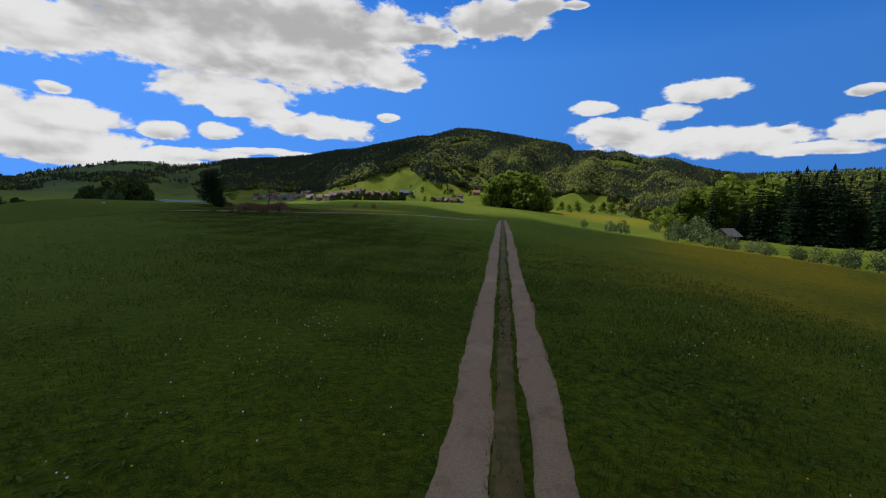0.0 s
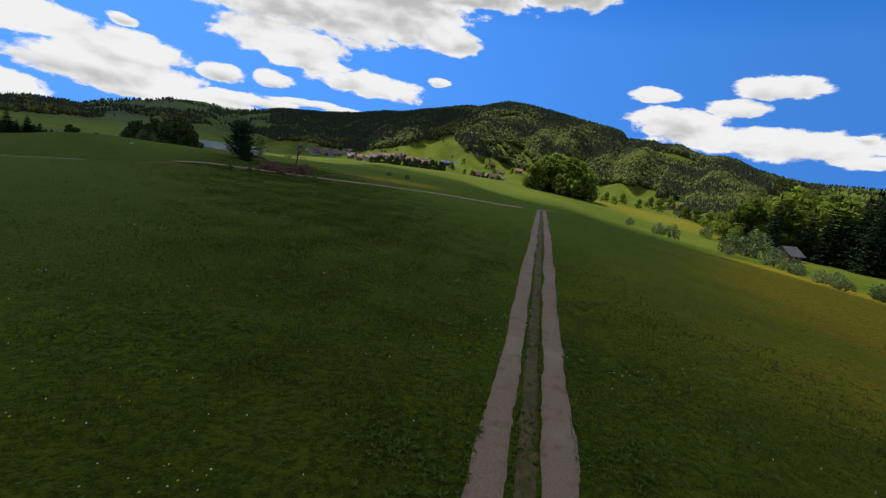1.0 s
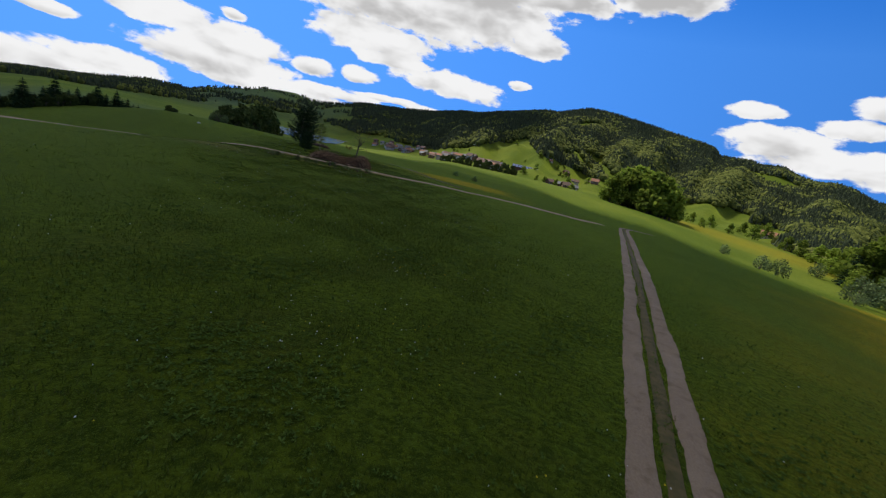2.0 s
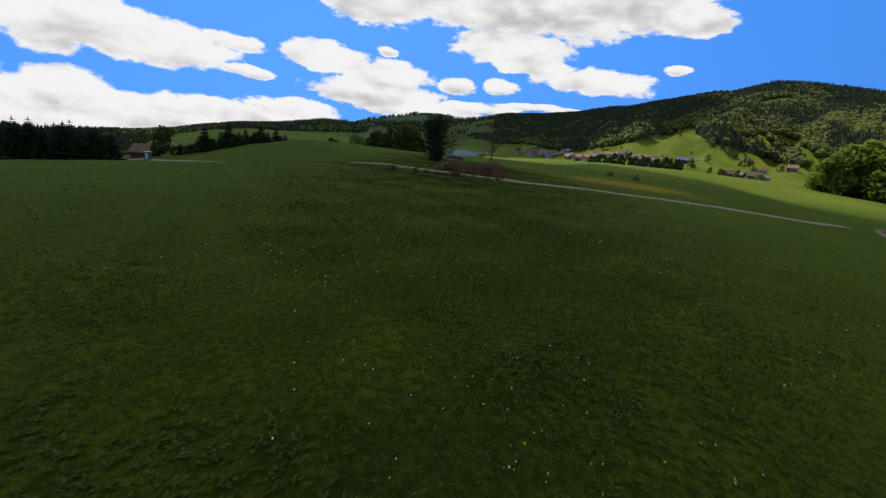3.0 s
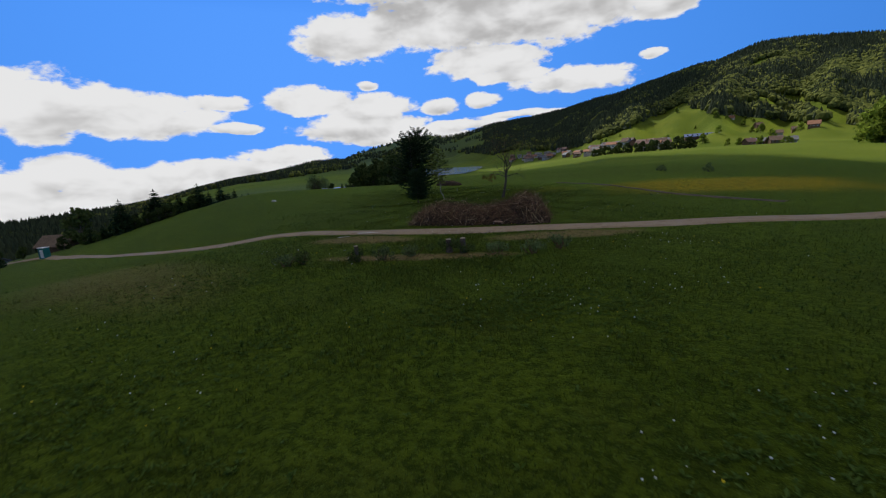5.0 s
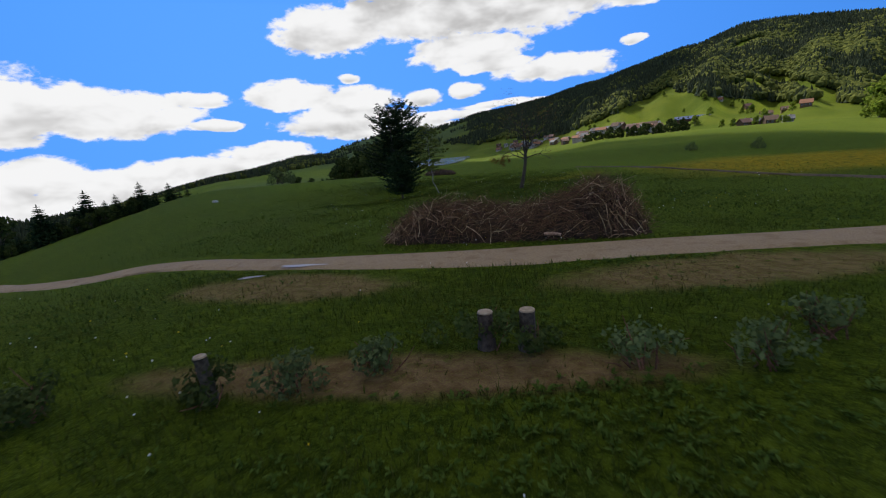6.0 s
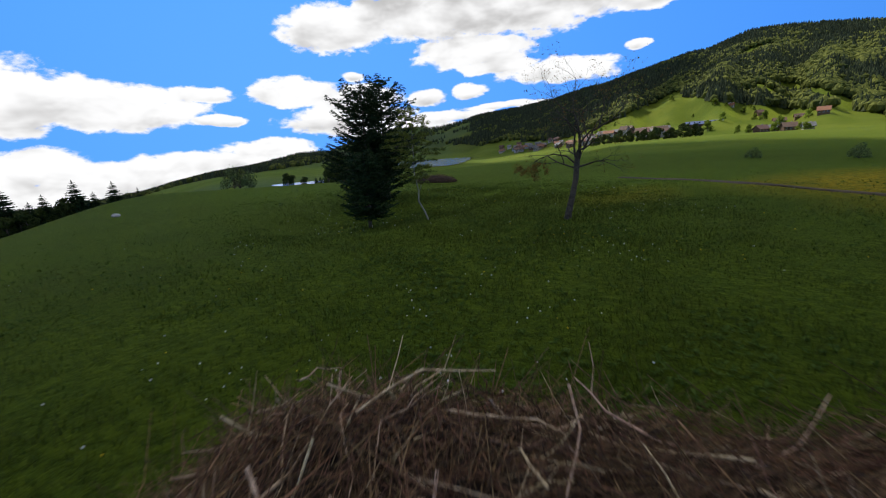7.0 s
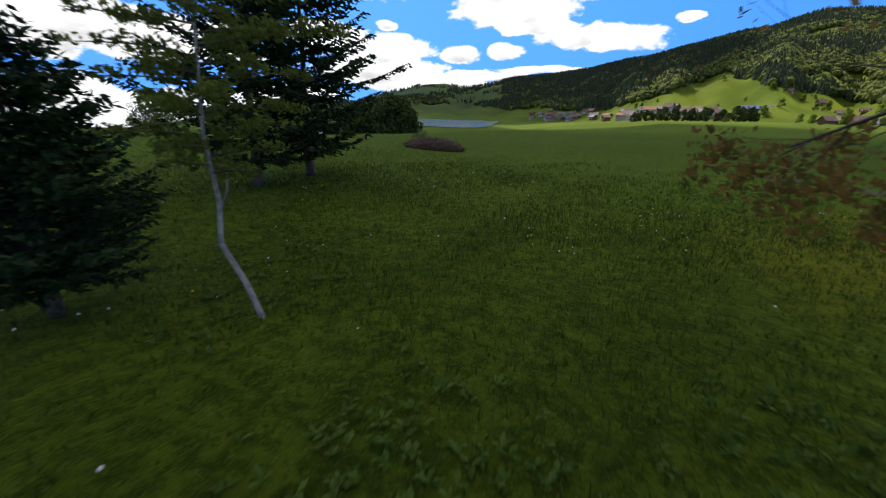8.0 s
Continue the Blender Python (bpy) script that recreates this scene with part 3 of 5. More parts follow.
def puddle(cx, cy, long, short, turn, seed, lift):
    """A shallow wet patch with an uneven rim."""
    a = np.linspace(0, 2 * np.pi, 32, endpoint=False)
    reach = 1 + 0.18 * np.sin(3 * a + seed) + 0.12 * np.sin(5 * a + 2 * seed)
    u, v = long * np.cos(a) * reach, short * np.sin(a) * reach
    k, m = math.cos(radians(turn)), math.sin(radians(turn))
    x, y = cx + u * k - v * m, cy + u * m + v * k
    verts = np.vstack([np.column_stack([x, y, ground(x, y) + lift - 0.01]), [[cx, cy, ground_z(cx, cy) + lift]]])
    faces = np.array([(32, 2 * e, 2 * e + 1, (2 * e + 2) % 32) for e in range(16)])
    tagged(mesh_object("puddle", verts, faces, "puddle_water"), "shallow muddy puddle at the road's edge", "puddle", kind="structure")


puddle(-39.9, 77.5, 0.8, 0.15, 20, 1.0, 0.085)
puddle(-40.8, 76.15, 0.42, 0.12, 35, 2.0, 0.03)


def build_lake():
    az = np.radians(np.linspace(27.2, 41.5, 70))
    near = 480 + 30 * np.sin(az * 9) + 330 * np.exp(-(np.degrees(az) - 27.2) / 0.9)
    far = 905 + 14 * np.sin(az * 23)
    rows = []
    for f in np.linspace(0, 1, 8):
        r = near + (far - near) * f
        rows.append(np.column_stack([REF[0] - np.sin(az) * r, REF[1] + np.cos(az) * r, np.full(len(az), LAKE_Z)]))
    verts = np.vstack(rows)
    i, j = np.meshgrid(np.arange(7), np.arange(69), indexing="ij")
    a = i * 70 + j
    faces = np.stack([a, a + 1, a + 71, a + 70], -1).reshape(-1, 4)[:, ::-1]
    tagged(mesh_object("lake", verts, faces, "lake_water"), "calm pale blue lake below wooded hills", "lake", kind="structure")


LAKE_Z = -8.6
build_lake()


def build_bay():
    """The arm of the lake behind the mound."""
    a = np.linspace(0, 2 * np.pi, 40, endpoint=False)
    cx, cy = -20 - 0.735 * 305, 55 + 0.678 * 305
    u, v = 17 * np.cos(a) * (1 + 0.15 * np.sin(3 * a)), 20 * np.sin(a) * (1 + 0.2 * np.cos(2 * a))
    rim = np.column_stack([cx + 0.678 * u - 0.735 * v, cy + 0.735 * u + 0.678 * v, np.full(40, -8.2)])
    verts = np.vstack([rim, [[cx, cy, -8.2]]])
    faces = np.array([(40, (2 * k) % 40, (2 * k + 1) % 40, (2 * k + 2) % 40) for k in range(20)])
    tagged(mesh_object("lake_arm", verts, faces, "lake_water"), "small blue arm of the lake behind the mound", "lake", kind="structure")


build_bay()


def build_cloud(name, cx, cy, along, across, turn, height, thick, seed, rough=0.10):
    """A cumulus cloud high over the land, whose shadow lies round (cx, cy)."""
    w = toward(SUN_AZ, SUN_EL)
    far = height / w.z
    bm = bmesh.new()
    bmesh.ops.create_icosphere(bm, subdivisions=5, radius=1.0)
    for v in bm.verts:
        d = v.co.copy()
        puff = 1 + rough * noise.fractal(d * 3.1 + Vector((seed, 0, 0)), 0.7, 2.0, 5)
        v.co = Vector((d.x * along * puff, d.y * across * puff, (d.z if d.z > 0 else d.z * 0.3) * thick * puff))
    ob = part(name, bm, "cloud_vapour", None)
    ob.matrix_basis = pose(cx + w.x * far, cy + w.y * far, height, 0, 0, turn)
    return tagged(ob, "large white cumulus cloud high above the valley", "cloud", kind="structure")


build_cloud("cloud", -404, -105, 1050, 500, 122, 1400, 170, 3.0, 0.03)
build_cloud("cloud", -677, 1381, 1050, 640, 71, 3600, 260, 8.0)
build_cloud("cloud", -1080, 1950, 780, 620, 60, 8000, 400, 5.0)


# ------------------------------------------------------------------ trees
def conifer_crown(h, spread, seed, whorls, arms, twigs, start=0.10, droop=0.25, lift=0.0, ragged=0.2, power=0.9):
    """Needled boughs in whorls round a stem of height h, as loose kites."""
    rng = np.random.default_rng(seed)
    verts = []
    for w in range(whorls):
        f = start + (0.985 - start) * (w + rng.uniform(-0.3, 0.3)) / whorls
        f = min(max(f, start), 0.985)
        length = spread * (1 - f) ** power * (1 + rng.uniform(-ragged, ragged)) + 0.06 * spread
        if lift:
            length = spread * (0.35 + 0.65 * math.sin(math.pi * min(1, 0.25 + 0.8 * (1 - f)))) * (1 + rng.uniform(-ragged, ragged)) * min(1, (1 - f) * 6 + 0.15)
        turn = rng.uniform(0, 6.28)
        for a in range(arms):
            if rng.random() < ragged * 0.45:
                continue
            ang = turn + 6.283 * a / arms + rng.uniform(-0.25, 0.25)
            l = length * rng.uniform(0.72, 1.1)
            out, side = np.array([math.cos(ang), math.sin(ang), 0]), np.array([-math.sin(ang), math.cos(ang), 0])
            z0 = f * h
            s = (np.arange(twigs) + 0.6) / twigs
            tilt = lift - droop * (1.15 - f)
            stem = np.outer(s * l, out) + np.outer(s * l * tilt + (s ** 2) * l * 0.14, [0, 0, 1]) + [0, 0, z0]
            for k in range(twigs):
                reach = l * 0.42 * (1.05 - s[k] * 0.75) * rng.uniform(0.7, 1.15)
                for sgn in (-1, 1):
                    d = out * 0.75 + side * sgn * rng.uniform(0.4, 0.9) + np.array([0, 0, rng.uniform(-0.6, 0.15)])
                    d = d / np.linalg.norm(d)
                    wide = reach * 0.30 + 0.03
                    across = np.cross(d, [0, 0, 1.0])
                    across /= np.linalg.norm(across) + 1e-9
                    spin = rng.uniform(0, 3.14)
                    roll = (across * math.cos(spin) + np.cross(d, across) * math.sin(spin)) * wide
                    p = stem[k]
                    verts += [p, p + d * reach * 0.5 + roll, p + d * reach, p + d * reach * 0.5 - roll]
    for k in range(6):                                             # the leading shoot
        side = np.array([math.cos(k * 1.05), math.sin(k * 1.05), 0]) * 0.018 * h
        verts += [[0, 0, h * 0.93], side + [0, 0, h * 0.965], [0, 0, h * 1.03], -side + [0, 0, h * 0.965]]
    verts = np.array(verts)
    return verts, np.arange(len(verts)).reshape(-1, 4)


def boughs(h, spread, seed, whorls, arms, start=0.10, tilt=0.05, curl=0.2, power=0.8, ragged=0.25, twig=0.16, hang=0.15):
    """A close view of a conifer: limbs in whorls, side shoots along each, and sprays of needles on the shoots."""
    rng = np.random.default_rng(seed)
    sprays, sticks = [], []
    for w in range(whorls):
        f = np.clip(start + (0.97 - start) * (w + rng.uniform(-0.25, 0.25)) / whorls, start, 0.97)
        length = spread * ((1 - f) / (1 - start)) ** power * (1 + rng.uniform(-ragged, ragged)) + 0.05 * spread
        if f < start + 0.12:
            length *= 0.75
        turn = rng.uniform(0, 6.28)
        for a in range(arms):
            if rng.random() < ragged * 0.5:
                continue
            ang = turn + 6.283 * a / arms + rng.uniform(-0.3, 0.3)
            l = length * rng.uniform(0.65, 1.12)
            out, side = np.array([math.cos(ang), math.sin(ang), 0]), np.array([-math.sin(ang), math.cos(ang), 0])
            rise = tilt + 0.5 * f ** 2 + rng.normal(0, 0.08)
            s = np.linspace(0, 1, 5)
            axis = np.outer(s * l, out) + np.outer(rise * s * l + curl * l * s ** 2.2 - hang * l * s * (1 - s), [0, 0, 1]) + [0, 0, f * h]
            axis += np.outer(s * (1 - s) * rng.normal(0, 0.25) * l, side)
            sticks.append(tube(axis, np.linspace(0.018, 0.004, 5) * (0.5 + l / spread), 4))
            count = max(4, int(l / (twig * 0.62)))
            for q in np.linspace(0.14, 1.0, count):
                p = np.array([np.interp(q, s, axis[:, k]) for k in range(3)])
                reach = min(l * 0.45, twig * 2.6) * (1.15 - 0.75 * q) * rng.uniform(0.7, 1.2) + twig * 0.4
                for sgn in (-1, 1):
                    d = out * rng.uniform(0.55, 0.95) + side * sgn * rng.uniform(0.5, 1.0) + np.array([0, 0, rng.uniform(-0.35, 0.22)])
                    d /= np.linalg.norm(d)
                    for m in np.arange(0.15, 1.0, max(0.2, twig * 0.7 / reach)):
                        c = p + d * reach * m
                        e = d + rng.normal(0, 0.45, 3)
                        e /= np.linalg.norm(e)
                        n = np.cross(e, rng.normal(0, 1, 3) + [0, 0, 0.8])
                        n /= np.linalg.norm(n) + 1e-9
                        t = twig * rng.uniform(0.75, 1.3)
                        sprays += [c - e * t * 0.45, c + n * t * 0.24, c + e * t * 0.65, c - n * t * 0.24]
    top = np.array([0, 0, h * 0.97])
    for k in range(10):
        e = np.array([rng.normal(0, 0.35), rng.normal(0, 0.35), 1.0])
        n = np.array([rng.normal(), rng.normal(), 0]) * twig * 0.2
        c = top + e * twig * 0.3
        sprays += [c - e * twig * 0.6, c + n, c + e * twig * 0.8, c - n]
    sprays = np.array(sprays)
    return (sprays, np.arange(len(sprays)).reshape(-1, 4)), joined(sticks)


def stem(h, r, seed, lean=0.02, sides=7, top=0.15, bends=7):
    rng = np.random.default_rng(seed)
    z = np.linspace(-0.15, h, bends)
    xy = np.cumsum(rng.normal(0, lean, (bends, 2)), 0) * (h / bends)
    xy -= xy[0]
    radii = r * (1 - (1 - top) * np.linspace(0, 1, bends))
    radii[0] *= 1.25
    return tube(np.column_stack([xy, z]), radii, sides)


def leaf_cloud(lumps, count, size, seed, flat=0.0):
    """Leaf clumps as small kites over the skin of several lumps (x, y, z, radius)."""
    rng = np.random.default_rng(seed)
    lumps = np.asarray(lumps, float)
    weight = lumps[:, 3] ** 2
    which = rng.choice(len(lumps), count, p=weight / weight.sum())
    d = rng.normal(size=(count, 3))
    d /= np.linalg.norm(d, axis=1)[:, None]
    c = lumps[which, :3] + d * lumps[which, 3:] * rng.uniform(0.55, 1.08, (count, 1)) * [1, 1, 1 - flat]
    n = d + rng.normal(0, 0.55, (count, 3))
    n /= np.linalg.norm(n, axis=1)[:, None]
    u = np.cross(n, rng.normal(size=(count, 3)))
    u /= np.linalg.norm(u, axis=1)[:, None]
    v = np.cross(n, u)
    s = size * rng.uniform(0.6, 1.35, (count, 1))
    verts = np.stack([c - u * s, c + v * s * 0.62, c + u * s, c - v * s * 0.62], 1).reshape(-1, 3)
    return verts, np.arange(count * 4).reshape(-1, 4)


def lumps_for(h, w, seed, count=11, low=0.28):
    rng = np.random.default_rng(seed)
    out = [(0, 0, h * 0.66, w * 0.27)]
    for _ in range(count):
        f, a = rng.uniform(low, 0.93), rng.uniform(0, 6.28)
        reach = w * 0.5 * math.sin(math.pi * min(0.97, 0.16 + 0.86 * f)) ** 0.7 * rng.uniform(0.45, 0.85)
        out.append((reach * math.cos(a), reach * math.sin(a), h * f, w * rng.uniform(0.13, 0.22)))
    return out


def limbs_for(h, lumps, r, base=0.25):
    """Limbs from the trunk to the lumps."""
    pieces = []
    for x, y, z, radius in lumps:
        z0 = max(base * h, z - 0.22 * h - 0.3 * math.hypot(x, y))
        mid = np.array([x * 0.45, y * 0.45, z0 + (z - z0) * 0.6])
        pieces.append(tube([[0, 0, z0], mid, [x, y, z]], [r * 0.45, r * 0.28, r * 0.08], 5))
    return pieces


def plant(name, x, y, crown, crown_mat, trunk=None, trunk_mat="bark", turn=0.0, label="", category="tree", group="", z=None, size=1.0):
    ob = thing(name, x, y, z, turn, label, category, group)
    if size != 1.0:
        ob.matrix_basis = ob.matrix_basis @ Matrix.Scale(size, 4)
    if trunk is not None:
        mesh_object("trunk", *trunk, trunk_mat, ob, smooth_shade=True)
    mesh_object("crown", *crown, crown_mat, ob)
    return ob


def copies(master, spots, rng, low=0.8, high=1.2, label=""):
    """Copies of a tree on (x, y) or (x, y, size) spots, each turned and scaled a little differently."""
    for spot in spots:
        x, y = spot[0], spot[1]
        size = (spot[2] if len(spot) > 2 else 1.0) * rng.uniform(low, high)
        m = pose(x, y, ground_z(x, y) - 0.1, rng.uniform(-2, 2), rng.uniform(-2, 2), rng.uniform(0, 360))
        twin = copy_thing(master, m @ Matrix.Diagonal((size * rng.uniform(0.88, 1.12), size * rng.uniform(0.88, 1.12), size, 1)))
        if label:
            twin["label"] = label


def from_eye(eye, az, r):
    return eye[0] - math.sin(radians(az)) * r, eye[1] + math.cos(radians(az)) * r


START, TURNING, BEND = (0.0, 0.0), (-5.3, 30.2), (-17.0, 50.5)


# the group in the meadow behind the brush pile
def near_trees():
    crown, sticks = boughs(4.2, 1.85, 11, 22, 10, 0.14, 0.0, 0.14, 0.80, 0.20, 0.13, 0.2)
    ob = plant("young_spruce", -50.9, 98.6, crown, "spruce_needles", stem(4.1, 0.10, 1, 0.01), label="bushy dark green young spruce in the meadow", group="trees behind the brush pile")
    mesh_object("bough_wood", *sticks, "bark", ob)
    for x, y, h, spread, seed in ((-56.8, 105.8, 8.5, 2.8, 21), (-57.2, 108.4, 9.2, 2.7, 22)):
        crown, sticks = boughs(h, spread * 1.18, seed, 17, 8, 0.10, 0.04, 0.20, 0.46, 0.30, 0.22, 0.10)
        ob = plant("pine_tree", x, y, crown, "pine_needles", stem(h * 0.98, 0.16, seed, 0.02), label="tall dark pine with layered open boughs", group="trees behind the brush pile")
        mesh_object("bough_wood", *sticks, "bark", ob)
    larch()
    bare_tree()


def bent(points, radii, sides=6):
    return tube(points, radii, sides)


def larch():
    ob = thing("larch_tree", -48.0, 100.1, label="slender crooked young larch with pale bark and tufts of fresh needles", category="tree", group="trees behind the brush pile")
    pts = [[0, 0, -0.1], [-0.17, -0.11, 0.5], [-0.41, -0.25, 1.05], [-0.37, -0.22, 1.6], [-0.58, -0.20, 2.4], [-0.62, -0.1, 3.8], [-0.66, 0.0, 6.0]]
    mesh_object("trunk", *bent(pts, [0.048, 0.040, 0.038, 0.032, 0.026, 0.017, 0.006], 7), "birch_bark", ob, smooth_shade=True)
    rng = np.random.default_rng(5)
    lumps = []
    for k in range(58):
        z = 1.9 + 4.0 * (k + rng.uniform(0, 1)) / 58
        a, l = k * 2.4 + rng.uniform(-0.4, 0.4), rng.uniform(0.7, 1.25) * np.interp(z, [1.9, 2.8, 4.2, 5.9], [0.7, 1.45, 1.35, 0.45])
        root = np.array([np.interp(z, [1.6, 2.4, 3.8, 6.0], [-0.37, -0.58, -0.62, -0.66]), np.interp(z, [1.6, 2.4, 3.8, 6.0], [-0.22, -0.20, -0.1, 0.0]), z])
        out = np.array([math.cos(a), math.sin(a), 0.0])
        s = np.linspace(0, 1, 5)
        twig = root + np.outer(s * l, out) + np.outer(0.22 * l * s - 0.18 * l * s ** 2, [0, 0, 1]) + np.column_stack([rng.normal(0, 0.03, (5, 2)), np.zeros(5)]) * s[:, None]
        mesh_object("branch", *tube(twig, np.linspace(0.015, 0.004, 5), 4), "bark", ob)
        for q in np.arange(0.22, 1.01, 0.11 / l):
            p = [np.interp(q, s, twig[:, c]) for c in range(3)]
            lumps.append((p[0] + rng.normal(0, 0.04), p[1] + rng.normal(0, 0.04), p[2] + 0.03, rng.uniform(0.06, 0.13)))
    mesh_object("crown", *leaf_cloud(lumps, 11000, 0.036, 6), "birch_leaves", ob)
    mesh_object("side_shoot", *tube([[-0.38, -0.22, 1.5], [-0.26, -0.16, 1.75], [-0.24, -0.14, 2.05]], [0.022, 0.017, 0.010], 6), "birch_bark", ob, smooth_shade=True)


def branching(start, way, length, radius, depth, rng, pieces, tips, up=0.12):
    """A limb that wanders, thins and forks."""
    pts, p, d = [np.array(start, float)], np.array(start, float), np.array(way, float)
    steps = 5
    for _ in range(steps):
        d = d + rng.normal(0, 0.14, 3) + [0, 0, up * 0.4]
        d /= np.linalg.norm(d)
        p = p + d * length / steps
        pts.append(p)
    radii = np.linspace(radius, radius * 0.42, steps + 1)
    pieces.append(tube(pts, radii, 7 if depth > 2 else 5 if depth > 0 else 3))
    if depth == 0:
        tips.append(pts[-1])
        tips.append(pts[3])
        return
    for k in range(rng.integers(3, 5)):
        at = rng.integers(2, steps + 1) if k else steps
        side = np.cross(d, rng.normal(size=3))
        side /= np.linalg.norm(side)
        branching(pts[at], d * 0.75 + side * rng.uniform(0.5, 0.95), length * rng.uniform(0.55, 0.78), radii[at] * 0.68, depth - 1, rng, pieces, tips, up)


def bare_tree():
    ob = thing("bare_tree", -40.6, 100.5, label="slightly leaning tree with bare spreading boughs and first buds", category="tree", group="trees behind the brush pile")
    rng = np.random.default_rng(17)
    trunk = tube([[0, 0, -0.2], [0.05, 0.03, 0.25], [0.20, 0.10, 1.0], [0.36, 0.12, 1.8], [0.40, 0.14, 2.5], [0.42, 0.16, 3.0]], [0.21, 0.15, 0.130, 0.122, 0.125, 0.09], 10)
    mesh_object("trunk", *trunk, "lichen_bark", ob, smooth_shade=True)
    tips = []
    for way, z, l, r, depth in (((0.10, 0.05, 1), 2.5, 2.3, 0.085, 4), ((0.32, 0.2, 0.95), 2.45, 2.0, 0.070, 4), ((-0.25, -0.1, 0.95), 2.6, 1.9, 0.06, 4),
                                ((0.95, 0.35, 0.25), 2.35, 1.35, 0.05, 3), ((-0.95, -0.3, 0.30), 2.3, 1.5, 0.045, 3), ((0.2, -0.95, 0.35), 2.7, 1.2, 0.045, 3),
                                ((-0.3, 0.9, 0.4), 2.8, 1.2, 0.045, 3), ((0.8, -0.5, 0.5), 3.0, 1.2, 0.045, 3)):
        pieces = []
        branching((0.40, 0.14, z), np.array(way) / np.linalg.norm(way), l, r, depth, rng, pieces, tips)
        mesh_object("limb", *joined(pieces), "lichen_bark", ob, smooth_shade=True)
    # a long limb that arches out and hangs, with the first russet leaves at its end
    pieces, ends = [tube([[0.40, 0.14, 2.45], [-0.1, 0.32, 2.85], [-0.8, 0.55, 2.98], [-1.5, 0.76, 2.80], [-2.1, 0.95, 2.45]], [0.045, 0.038, 0.028, 0.018, 0.008], 7)], []
    for start, way, l in (((-0.9, 0.58, 2.96), (-0.8, -0.4, -0.35), 0.65), ((-1.3, 0.70, 2.86), (-0.7, 0.5, -0.5), 0.65), ((-1.55, 0.78, 2.78), (-0.8, -0.3, -0.5), 0.6),
                          ((-1.8, 0.86, 2.62), (-0.6, 0.5, -0.5), 0.5), ((-2.0, 0.92, 2.5), (-0.7, -0.3, -0.6), 0.4), ((-1.1, 0.64, 2.92), (-0.3, -0.7, -0.4), 0.6)):
        branching(start, np.array(way), l, 0.010, 2, rng, pieces, ends, -0.2)
    mesh_object("hanging_limb", *joined(pieces), "lichen_bark", ob, smooth_shade=True)
    ends = np.array(ends)
    mesh_object("leaf_sprays", *leaf_cloud(np.column_stack([ends, np.full(len(ends), 0.10)]), 1300, 0.034, 10), "russet_leaves", ob, "sparse russet and green young leaves")
    tips = np.array(tips)
    some = tips[rng.choice(len(tips), min(len(tips), 900), replace=False)]
    mesh_object("bud_cover", *leaf_cloud(np.column_stack([some, np.full(len(some), 0.12)]), 1500, 0.030, 9), "russet_leaves", ob, "tiny brownish spring buds")


near_trees()


